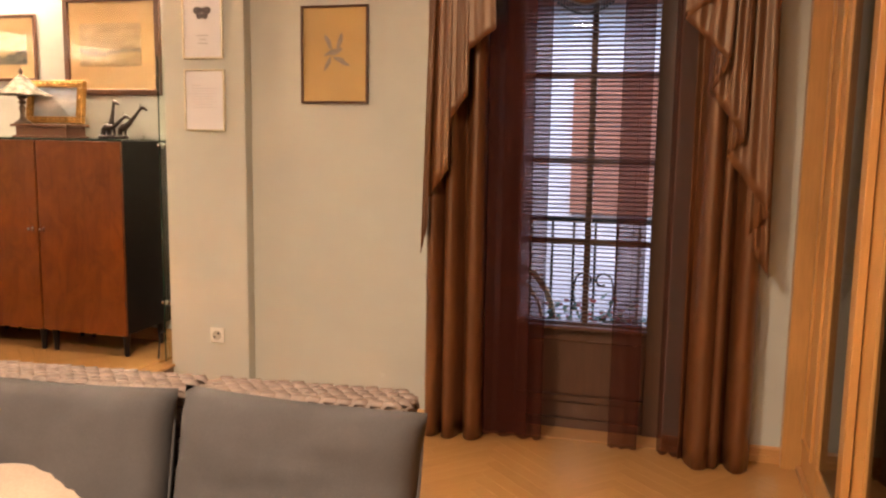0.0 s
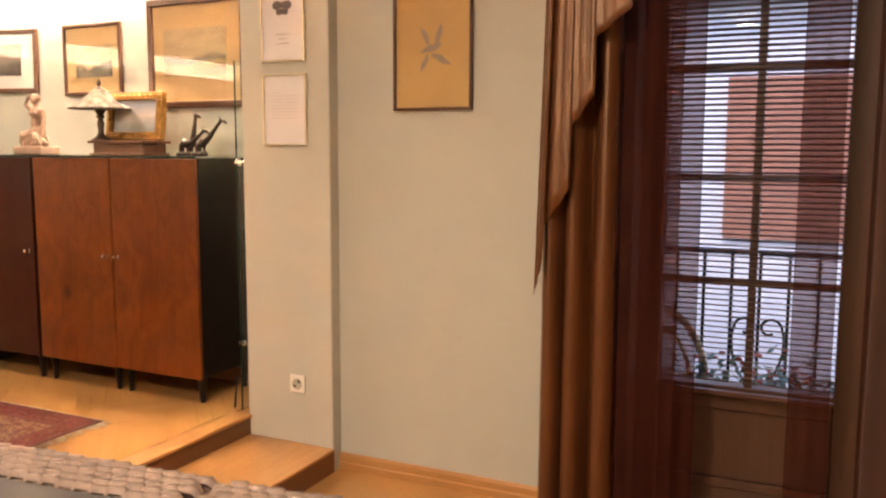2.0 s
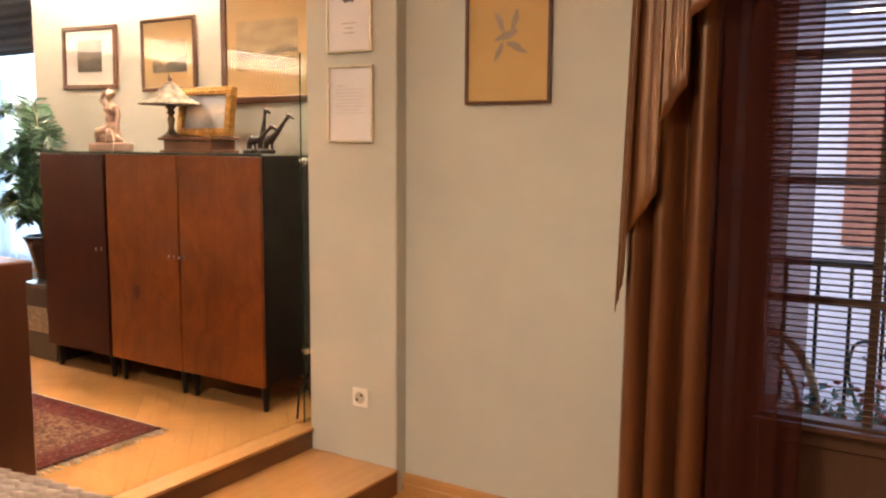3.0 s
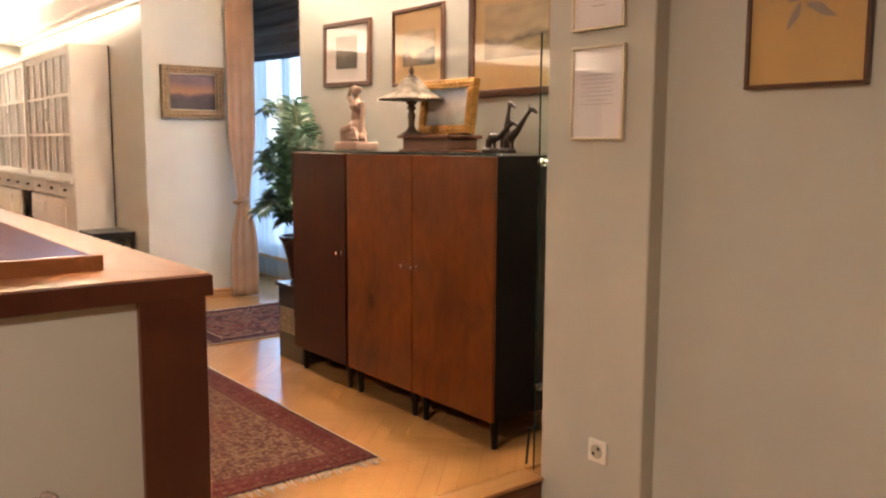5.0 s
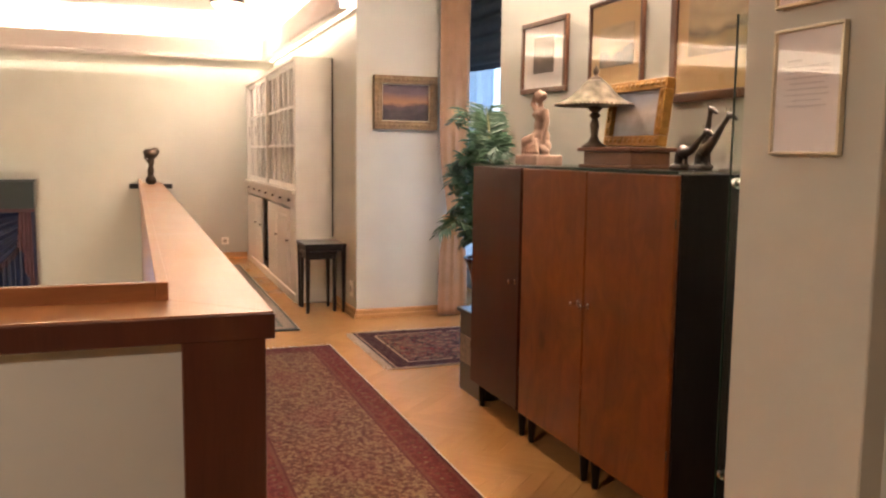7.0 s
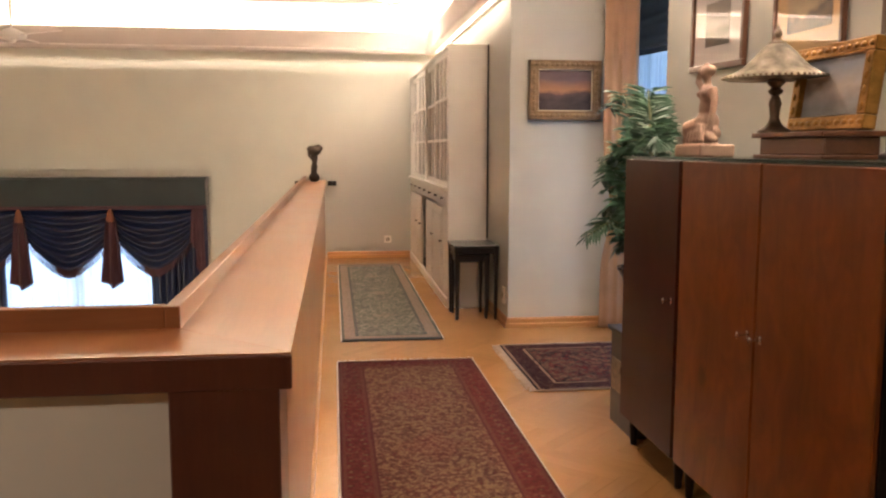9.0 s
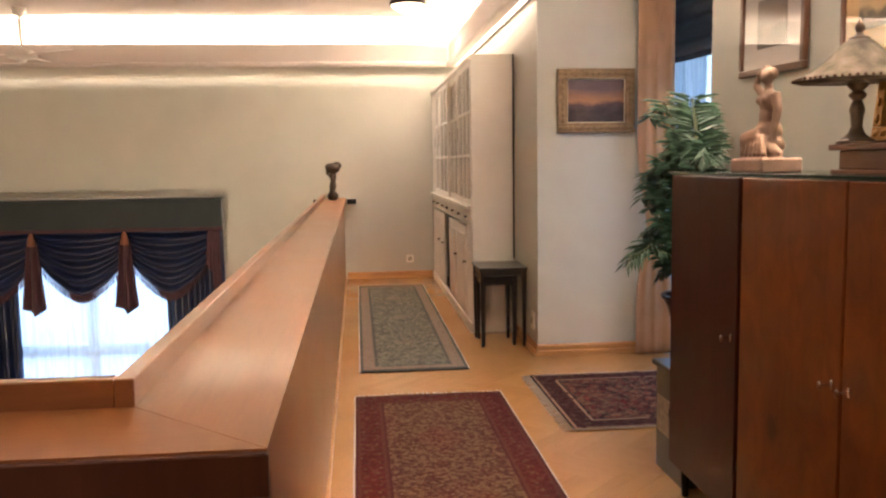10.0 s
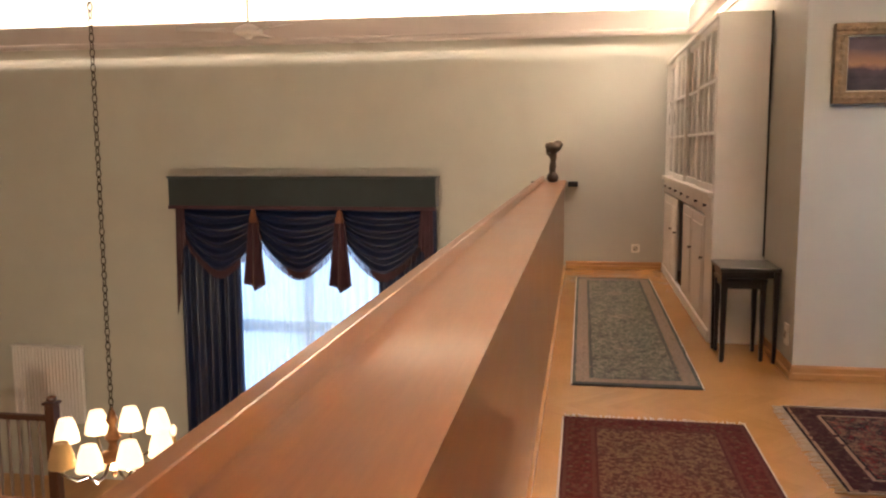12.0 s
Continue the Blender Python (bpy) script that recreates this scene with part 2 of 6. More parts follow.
def lathe(bm, profile, seg=24, at=(0, 0, 0), flute=None):
    """Turns (radius, height) pairs about z."""
    rings = []
    for r, z in profile:
        ring = []
        for i in range(seg):
            a = 2 * math.pi * i / seg
            k = r * (flute(a, z) if flute else 1)
            ring.append(bm.verts.new((at[0] + k * math.cos(a), at[1] + k * math.sin(a), at[2] + z)))
        rings.append(ring)
    for lo, hi in zip(rings, rings[1:]):
        for i in range(seg):
            bm.faces.new((lo[i], lo[(i + 1) % seg], hi[(i + 1) % seg], hi[i]))
    if profile[0][0] > 1e-4:
        bm.faces.new(rings[0][::-1])
    if profile[-1][0] > 1e-4:
        bm.faces.new(rings[-1])
    return bm


def tube(bm, pts, radius, seg=8):
    """A round bar along points; radius is one number or one for each point."""
    pts = [Vector(p) for p in pts]
    rad = radius if isinstance(radius, (list, tuple)) else [radius] * len(pts)
    rings, up = [], None
    for i, p in enumerate(pts):
        d = (pts[min(i + 1, len(pts) - 1)] - pts[max(i - 1, 0)]).normalized()
        if up is None:
            up = d.orthogonal().normalized()
        up = (up - d * up.dot(d)).normalized()
        side = d.cross(up)
        rings.append([bm.verts.new(p + (up * math.cos(2 * math.pi * k / seg) + side * math.sin(2 * math.pi * k / seg)) * rad[i]) for k in range(seg)])
    for a, b in zip(rings, rings[1:]):
        for k in range(seg):
            bm.faces.new((a[k], a[(k + 1) % seg], b[(k + 1) % seg], b[k]))
    bm.faces.new(rings[0][::-1]), bm.faces.new(rings[-1])
    return bm


def grid(bm, nu, nv, f):
    """A sheet f(u, v), u and v from 0 to 1."""
    vs = [[bm.verts.new(f(i / nu, j / nv)) for j in range(nv + 1)] for i in range(nu + 1)]
    for i in range(nu):
        for j in range(nv):
            bm.faces.new((vs[i][j], vs[i + 1][j], vs[i + 1][j + 1], vs[i][j + 1]))
    return bm


def mesh_of(name, bm, material, smooth=None):
    bmesh.ops.recalc_face_normals(bm, faces=bm.faces)
    me = bpy.data.meshes.new(name)
    bm.to_mesh(me)
    bm.free()
    me.materials.append(material)
    if smooth is not None:
        for p in me.polygons:
            p.use_smooth = True
        me.set_sharp_from_angle(angle=radians(smooth))
    return me


def part(name, bm, material, parent, label="", smooth=None):
    ob = new(name, mesh_of(name, bm, material, smooth))
    ob.parent = parent
    return tagged(ob, label)


def thing(name, label, category, at=(0, 0, 0), rz=0, group=""):
    ob = new(name)
    ob.matrix_basis = pose(*at, 0, 0, rz)
    return tagged(ob, label, category, group)


def solid(name, bm, material, label, category, kind="", group="", smooth=None, m=None):
    ob = new(name, mesh_of(name, bm, material, smooth))
    if m is not None:
        ob.matrix_basis = m
    return tagged(ob, label, category, group, kind)


def structure(name, bm, material, label, category):
    return solid(name, bm, material, label, category, "structure")


def thicken(ob, d, offset=0.0):
    s = ob.modifiers.new("thickness", "SOLIDIFY")
    s.thickness, s.offset = d, offset
    return ob


# ---- the building ----
T = 0.3
# floors
structure("floor_gallery", boxed(FAR, 2.66, -0.25, -2.66, 5.6, -0.012), SUBFLOOR, "warm oak parquet floor of the raised gallery", "floor")
structure("floor_sitting_room", boxed(-2.68, SOUTH, LOW - 0.25, EAST + 0.6, 4.06, LOW - 0.012), SUBFLOOR, "warm oak parquet floor of the sitting room", "floor")
structure("floor_hall", boxed(FAR, SOUTH, WELL - 0.2, -2.9, 2.5, WELL), OAKTRIM, "wooden floor of the hall below", "floor")
# far wall with the hall window
bm = bmesh.new()
W0, W1, WZ = -0.95, 0.85, 0.55
box(bm, FAR - T, SOUTH - T, WELL - 0.2, FAR, W0, CEIL + 0.1)
box(bm, FAR - T, W1, WELL - 0.2, FAR, 6.2, CEIL + 0.1)
box(bm, FAR - T, W0, WZ, FAR, W1, CEIL + 0.1)
box(bm, FAR - T, W0, WELL - 0.2, FAR, W1, -1.95)
structure("wall_far", bm, WALL, "pale sage painted end wall of the hall", "wall")
structure("wall_south", boxed(FAR - T, SOUTH - T, WELL - 0.2, EAST + 0.9, SOUTH, CEIL + 0.1), WALL, "pale sage painted long wall", "wall")
# north wall of the gallery with its projecting end
structure("wall_north", boxed(FAR, NORTH, -0.25, -7.0, 4.85, CEIL + 0.1), WALL, "pale sage painted gallery wall with a projecting corner", "wall")
structure("wall_niche", boxed(-5.35, NICHE, -0.25, -2.66, 5.6, CEIL + 0.1), WALL, "pale wall behind the cabinets", "wall")
structure("wall_pier", boxed(-2.66, NORTH, -0.45, -2.185, 5.6, CEIL + 0.1, 0.004), WALL, "pale sage painted wall pier beside the steps", "wall")
# bay behind the plant
# opening widened past x = -7.2, out of view, for more light
bm = bmesh.new()
box(bm, -9.2, 5.4, -0.25, -8.35, 5.7, CEIL + 0.1)
box(bm, -5.6, 5.4, -0.25, -5.35, 5.7, CEIL + 0.1)
box(bm, -8.35, 5.4, 2.3, -5.6, 5.7, CEIL + 0.1)
box(bm, -8.35, 5.4, -0.25, -5.6, 5.7, 0.22)
box(bm, -9.5, 4.85, -0.25, -9.2, 5.7, CEIL + 0.1)
structure("wall_bay", bm, WALL, "pale walls of the window bay behind the plant", "wall")
# sitting room wall with the balcony door
D0, D1, DZ = -0.86, -0.02, 2.25
bm = bmesh.new()
box(bm, -2.185, SOFAWALL, -0.45, D0, 4.42, CEIL + 0.1)
box(bm, D1, SOFAWALL, -0.45, EAST + 0.6, 4.42, CEIL + 0.1)
box(bm, D0, SOFAWALL, DZ, D1, 4.42, CEIL + 0.1)
structure("wall_sitting_room", bm, WALL, "pale sage painted wall round the balcony door", "wall")
structure("wall_east", boxed(EAST + 0.6, SOUTH - T, -0.45, EAST + 0.9, 4.42, CEIL + 0.1), WALL, "pale wall behind the glazed wooden doors", "wall")
structure("ceiling", boxed(FAR - T, SOUTH - T, CEIL, EAST + 0.9, 5.7, CEIL + 0.15), CEILPAINT, "pale painted ceiling lit by coves", "ceiling")
# steps
structure("step_1", boxed(-2.66, 2.45, -0.45, -2.19, NORTH, -0.112), SUBFLOOR, "low oak step up to the gallery", "step")
structure("well_wall", boxed(-2.92, SOUTH, WELL - 0.2, -2.66, 2.50, -0.012), WALL, "pale wall of the hall below the sitting room", "wall")
structure("well_wall_north", boxed(FAR, 2.50, WELL - 0.2, -2.66, 2.66, -0.012), WALL, "pale wall of the hall below the gallery", "wall")


def cove(name, a, b, inward, strip=0.05):
    """A plaster cove board set off the wall, open on top, with a slit along the wall."""
    a, b, n = Vector(a), Vector(b), Vector(inward)
    along = (b - a).normalized()
    prof = [(0.14, LEDGE0), (0.155, LEDGE0 - 0.012), (0.165, LEDGE0), (0.165, LEDGE0 + 0.03), (0.145, LEDGE0 + 0.045), (0.145, LEDGE1), (0.125, LEDGE1), (0.125, LEDGE0 + 0.012), (0.068, LEDGE0 + 0.012), (0.068, LEDGE0)]
    bm = bmesh.new()
    ends = [[bm.verts.new(p + n * d + Vector((0, 0, z))) for d, z in prof] for p in (a, b)]
    k = len(prof)
    for i in range(k):
        bm.faces.new((ends[0][i], ends[0][(i + 1) % k], ends[1][(i + 1) % k], ends[1][i]))
    bm.faces.new(ends[0]), bm.faces.new(ends[1][::-1])
    lo, hi = Vector(map(min, a, b, a + n * strip, b + n * strip)), Vector(map(max, a, b, a + n * strip, b + n * strip))
    box(bm, lo.x, lo.y, LEDGE0, hi.x, hi.y, LEDGE0 + 0.012)
    return structure(name, bm, CEILPAINT, "plaster cove board hiding a strip of light", "cornice")


cove("cornice_far", (FAR, SOUTH, 0), (FAR, NORTH, 0), (1, 0, 0))
cove("cornice_north", (FAR + 0.17, NORTH, 0), (-7.0, NORTH, 0), (0, -1, 0), 0.02)
cove("cornice_niche", (-5.35, NICHE, 0), (-2.66, NICHE, 0), (0, -1, 0), 0.004)

# parapet round the well
PX, PY, PW = -2.69, 2.71, 0.225
parapet = tagged(new("parapet"), "L-shaped solid parapet with a wide wooden top round the stair hall", "parapet", kind="structure")
part("core", boxed(-2.90, SOUTH, -0.5, PX - 0.005, PY - 0.208, RAIL - 0.045), WALL, parapet, "white painted panel")
part("core", boxed(FAR, PY - 0.225, -0.25, -2.90, PY - 0.035, RAIL - 0.045), WALL, parapet)
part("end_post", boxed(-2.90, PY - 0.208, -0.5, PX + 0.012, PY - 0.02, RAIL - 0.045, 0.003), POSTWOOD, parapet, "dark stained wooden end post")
part("side_panel", boxed(FAR, PY - 0.035, 0.0, -2.90, PY - 0.02, RAIL - 0.045, 0.002), RAILWOOD, parapet, "polished wooden side panel")


def prism(points, z0, z1):
    bm = bmesh.new()
    lo, hi = [bm.verts.new((x, y, z0)) for x, y in points], [bm.verts.new((x, y, z1)) for x, y in points]
    n = len(points)
    bm.faces.new(lo[::-1]), bm.faces.new(hi)
    for i in range(n):
        bm.faces.new((lo[i], lo[(i + 1) % n], hi[(i + 1) % n], hi[i]))
    return bm


g = 0.0008
part("top_board", prism([(FAR, PY), (PX - g, PY), (PX - PW - g, PY - PW), (FAR, PY - PW)], RAIL - 0.042, RAIL), RAILWOOD, parapet, "wide polished reddish wooden top")
part("top_board", prism([(PX, PY - g), (PX, SOUTH), (PX - PW, SOUTH), (PX - PW, PY - PW - g)], RAIL - 0.042, RAIL), RAILWOODY, parapet, "wide polished reddish wooden top")
part("lip", boxed(FAR, PY - PW - 0.03, RAIL - 0.06, PX - PW, PY - PW, RAIL + 0.045, 0.002), RAILWOOD, parapet)
part("lip", boxed(PX - PW - 0.03, SOUTH, RAIL - 0.06, PX - PW, PY - PW - 0.03, RAIL + 0.045, 0.002), RAILWOODY, parapet)
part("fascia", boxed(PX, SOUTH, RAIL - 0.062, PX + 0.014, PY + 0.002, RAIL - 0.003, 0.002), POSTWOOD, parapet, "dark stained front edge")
part("hall_panel", boxed(FAR, PY - PW - 0.014, -0.30, PX - PW - 0.03, PY - PW - 0.0005, RAIL - 0.061, 0.002), RAILWOOD, parapet, "wooden panel on the hall side")
part("foot_strip", boxed(FAR, PY - 0.02, 0.0, PX, PY - 0.005, 0.03, 0.002), OAKTRIM, parapet)

# ---- more materials ----
TERRACOTTA = plain("terracotta", (0.31, 0.205, 0.15), 0.7, var=0.2, scale=18, relief=0.3)
BRONZE = plain("dark_bronze", (0.055, 0.040, 0.028), 0.35, 0.6, var=0.3, scale=25)
GILT = plain("gilded_plaster", (0.38, 0.20, 0.05), 0.32, 0.75, var=0.35, scale=40, relief=0.5)
OLDGILT = plain("antique_gold_frame", (0.22, 0.145, 0.075), 0.42, 0.45, var=0.35, scale=35, relief=0.5)
PALEGOLD = plain("thin_gold_frame", (0.68, 0.61, 0.46), 0.3, 0.8, var=0.1)
FRAMEWOOD = timber("picture_frame_wood", (0.055, 0.022, 0.010), (0.12, 0.048, 0.02), 0.3, 1.5, "x", coat=0.2)
MATWHITE = plain("white_mount_board", (0.70, 0.66, 0.62), 0.9, var=0.03)
MATTAN = plain("tan_mount_board", (0.58, 0.40, 0.19), 0.9, var=0.06)
MATGOLD = plain("gold_mount_board", (0.56, 0.36, 0.12), 0.7, var=0.1, scale=3)
SHEET = plain("printed_paper", (0.82, 0.79, 0.80), 0.9, var=0.03)
INK = plain("grey_ink", (0.12, 0.10, 0.11), 0.9, var=0.3, scale=30)
PALEINK = plain("pale_ink", (0.36, 0.33, 0.33), 0.9, var=0.06)
NAVY = cloth("navy_velvet", (0.0035, 0.011, 0.050), 0.36, 0.06, var=0.3)
PLUM = cloth("plum_trim", (0.055, 0.017, 0.026), 0.7, 0.1, var=0.3)
BLACKCLOTH = cloth("dark_velvet", (0.010, 0.008, 0.012), 0.8, 0.3)
SATIN = cloth("bronze_satin", (0.122, 0.045, 0.016), 0.36, 0.0, var=0.12)
sb = SATIN.node_tree.nodes["Principled BSDF"].inputs
sb["Specular IOR Level"].default_value, sb["Specular Tint"].default_value = 0.9, (1.0, 0.72, 0.48, 1)
sb["Coat Weight"].default_value, sb["Coat Roughness"].default_value = 0.25, 0.42
PEACH = cloth("peach_drape", (0.44, 0.25, 0.125), 0.7, 0.2)
SHEERBROWN = sheer("brown_voile", (0.165, 0.052, 0.034), 0.40, 0.6)
SHEERWHITE = sheer("white_voile", (0.76, 0.87, 1.0), 0.6, 0.85)
GREYCLOTH = cloth("grey_linen", (0.082, 0.073, 0.070), 0.9, 0.05, 500)
CREAMCLOTH = cloth("cream_throw", (0.50, 0.38, 0.28), 0.95, 0.4, 300)
RATTAN = plain("grey_rattan", (0.23, 0.165, 0.13), 0.6, var=0.35, scale=30, relief=0.4)
LEAF = plain("palm_leaf", (0.034, 0.082, 0.044), 0.40, var=0.45, scale=9, relief=0.1)
STEM = plain("palm_stem", (0.09, 0.10, 0.035), 0.5, var=0.3, scale=20)
POT = plain("dark_glazed_pot", (0.045, 0.022, 0.018), 0.22, var=0.3, scale=12)
SOIL = plain("soil", (0.03, 0.02, 0.014), 0.95, var=0.4, scale=40, relief=0.8)
GREENGLASS = pane_glass("green_edged_glass", (0.93, 0.97, 0.94), 0.1)
GLASSEDGE = plain("glass_edge", (0.008, 0.028, 0.018), 0.15, var=0.1)
OPAL = sheer("alabaster_glass", (0.50, 0.45, 0.38), 0.32, 0.3, (17, 17, 17))
SHADELIT = glowing("lit_lamp_shade", (1.0, 0.74, 0.42), 0.72)
SHADEOFF = cloth("unlit_lamp_shade", (0.60, 0.40, 0.18), 0.9, 0.1)
IRON = plain("black_iron", (0.018, 0.016, 0.016), 0.5, 0.4)
RADWHITE = plain("radiator_enamel", (0.80, 0.78, 0.75), 0.35, var=0.03)
SLATWOOD = timber("blind_slat_wood", (0.085, 0.036, 0.022), (0.14, 0.062, 0.038), 0.4, 1.5, "x")
DOORPAINT = timber("dark_brown_joinery", (0.065, 0.028, 0.014), (0.11, 0.05, 0.025), 0.4, 1.0, "z", coat=0.1)
STUCCO = plain("white_render", (0.33, 0.31, 0.37), 0.9, var=0.06, scale=3, relief=0.5)
BRICKRED = plain("red_brown_render", (0.16, 0.060, 0.042), 0.9, var=0.12, scale=3, relief=0.5)
SNOWY = plain("pale_concrete", (0.62, 0.66, 0.72), 0.9, var=0.08, scale=2, relief=0.4)
PAVING = plain("pale_paving", (0.42, 0.41, 0.40), 0.9, var=0.12, scale=2, relief=0.4)
CANE = plain("cane", (0.42, 0.24, 0.12), 0.5, var=0.25, scale=30)


def scene_paint(name, sky_, mid, land, glow=None, w=0.3, h=0.2, horizon=0.45, swell=0.45):
    """A painted landscape: sky, a misty horizon with dark masses, and foreground, in the picture's own coordinates (x, z)."""
    m, t, b = nodes_of(name)
    tc = t.nodes.new("ShaderNodeTexCoord")
    sep = t.nodes.new("ShaderNodeSeparateXYZ")
    link(t, tc.outputs["Object"], sep.inputs[0])
    n1 = noise_tex(t, coords(t, (1.0, 1, 2.5)), 9.0 / w * 0.3, 5, 0.6)
    n2 = noise_tex(t, coords(t, (1, 1, 1.6)), 5.0 / w * 0.3, 4)
    up = t.nodes.new("ShaderNodeMath")
    up.operation, up.inputs[1].default_value, up.inputs[2].default_value = "MULTIPLY_ADD", 1.0 / h, 0.5
    link(t, sep.outputs[2], up.inputs[0])
    wob = t.nodes.new("ShaderNodeMath")
    wob.operation, wob.inputs[1].default_value = "MULTIPLY_ADD", swell
    link(t, n2, wob.inputs[0])
    link(t, up.outputs[0], wob.inputs[2])
    k = swell / 2
    c = ramp(t, wob.outputs[0], [(max(0.0, horizon + k - 0.42), land), (horizon + k - 0.12, shade(land, 1.5)), (horizon + k - 0.03, mid), (horizon + k + 0.05, glow or sky_), (min(1.0, horizon + k + 0.3), sky_)])
    c = mix_col(t, 0.26, c, ramp(t, n1, [(0.35, shade(mid, 0.45)), (0.65, shade(sky_, 1.4))]))
    link(t, c, b.inputs["Base Color"])
    b.inputs["Roughness"].default_value = 0.6
    bump(t, b, n1, 0.2)
    return m


def framed(name, w, h, frame_w, depth, frame_mat, mount_mat, label, m, art=None, art_box=None, glass=True, bars=None, ornate=False, group="pictures"):
    """A framed picture in its own x-z plane, facing -y, its back at y = 0; art_box: x0, z0, x1, z1 in it."""
    p = tagged(new(name), label, "picture", group)
    p.matrix_basis = m
    W, H = w / 2, h / 2
    for x0, z0, x1, z1 in ((-W, H - frame_w, W, H), (-W, -H, W, -H + frame_w), (-W, -H + frame_w, -W + frame_w, H - frame_w), (W - frame_w, -H + frame_w, W, H - frame_w)):
        bm = bmesh.new()
        box(bm, x0, -depth, z0, x1, 0, z1, min(0.004, frame_w / 4), 2)
        if ornate:
            horiz = (x1 - x0) > (z1 - z0)
            n = max(3, int(((x1 - x0) if horiz else (z1 - z0)) / 0.035))
            for i in range(n):
                f = (i + 0.5) / n
                cx, cz = (x0 + (x1 - x0) * f, (z0 + z1) / 2) if horiz else ((x0 + x1) / 2, z0 + (z1 - z0) * f)
                bmesh.ops.create_icosphere(bm, subdivisions=1, radius=frame_w * 0.24, matrix=Matrix.Translation((cx, -depth, cz)) @ Matrix.Diagonal((1.5 if horiz else 0.9, 0.6, 0.9 if horiz else 1.5, 1)))
        part("frame", bm, frame_mat, p)
    part("backing", boxed(-W + frame_w * 0.7, -depth * 0.45, -H + frame_w * 0.7, W - frame_w * 0.7, -0.002, H - frame_w * 0.7), mount_mat, p, "mount board")
    if art:
        ax0, az0, ax1, az1 = art_box
        a = part("print", boxed(-(ax1 - ax0) / 2, -0.0015, -(az1 - az0) / 2, (ax1 - ax0) / 2, 0.001, (az1 - az0) / 2), art, p)
        a.location = ((ax0 + ax1) / 2, -depth * 0.45 - 0.001, (az0 + az1) / 2)
    for j, (bx0, bz0, bx1, bz1, bmat) in enumerate(bars or ()):
        part("print_mark", boxed(bx0, -depth * 0.45 - 0.0022, bz0, bx1, -depth * 0.45 - 0.0002, bz1), bmat, p)
    if not glass:
        sw_ = 0.008
        ax0, az0, ax1, az1 = art_box
        for q in ((ax0 - sw_, az1, ax1 + sw_, az1 + sw_), (ax0 - sw_, az0 - sw_, ax1 + sw_, az0), (ax0 - sw_, az0, ax0, az1), (ax1, az0, ax1 + sw_, az1)):
            part("slip", boxed(q[0], -depth * 0.6, q[1], q[2], -depth * 0.4, q[3]), PALEGOLD, p, "bright gold inner slip")
    if glass:
        gl = part("glass", boxed(-W + frame_w * 0.8, -depth * 0.75, -H + frame_w * 0.8, W - frame_w * 0.8, -depth * 0.75 + 0.002, H - frame_w * 0.8), PICGLASS, p)
        gl.visible_shadow = False
    return p


# ---- cabinets in the niche ----


def cabinet(x0, x1, door_mat, lock_side, label):
    c = thing("cabinet", label, "cabinet", ((x0 + x1) / 2, 4.215, 0), group="row of cabinets")
    w = (x1 - x0) / 2
    y0, y1 = -0.215, 0.233
    part("body", boxed(-w, y0 + 0.018, 0.135, w, y1, 1.222, 0.002), EBONY, c, "dark ebonised carcass")
    d = part("door", boxed(-w + 0.0015, y0 - 0.002, 0.13, w - 0.0015, y0 + 0.016, 1.218, 0.003), door_mat, c)
    lx = lock_side * (w - 0.035)
    part("escutcheon", boxed(lx - 0.007, y0 - 0.005, 0.70, lx + 0.007, y0 - 0.0015, 0.725, 0.003, 2), CHROME, d)
    key = bmesh.new()
    tube(key, [(lx, y0 - 0.005, 0.713), (lx, y0 - 0.03, 0.713)], 0.003, 8)
    bmesh.ops.create_uvsphere(key, u_segments=10, v_segments=6, radius=0.009, matrix=Matrix.Translation((lx, y0 - 0.035, 0.713)) @ Matrix.Diagonal((1, 0.5, 1.3, 1)))
    part("key", key, CHROME, d, "small steel key", 40)
    for z in (0.30, 1.05):
        part("hinge", tube(bmesh.new(), [(-lock_side * w, y0 - 0.001, z), (-lock_side * w, y0 - 0.001, z + 0.03)], 0.0028, 8), BRONZE, d)
    for sx in (-1, 1):
        for sy in (-1, 1):
            part("leg", lathe(bmesh.new(), [(0.011, 0), (0.013, 0.005), (0.022, 0.13), (0.024, 0.136)], 12, (sx * (w - 0.04), sy * 0.165, 0)), EBONY, c, smooth=40)
    return c


cabinet(-4.635, -4.08, MAHOGANY, 1, "dark mahogany cabinet on tapered legs beside the plant")
cabinet(-4.06, -3.508, WALNUTKNOT, 1, "walnut cabinet with a dark knot in its figured brown door")
cabinet(-3.502, -2.945, WALNUT, -1, "walnut cabinet with an ebonised side beside the pier")
gt = thing("glass_cover", "green-edged glass sheet lying over the row of cabinets", "glass sheet", (-3.79, 4.21, 1.222))
part("sheet", boxed(-0.855, -0.218, 0, 0.86, 0.22, 0.009, 0.001), GREENGLASS, gt).visible_shadow = False
part("edge", boxed(-0.855, -0.2205, 0.0005, 0.86, -0.2183, 0.0085), GLASSEDGE, gt, "dark green polished edge")
TOPZ = 1.231

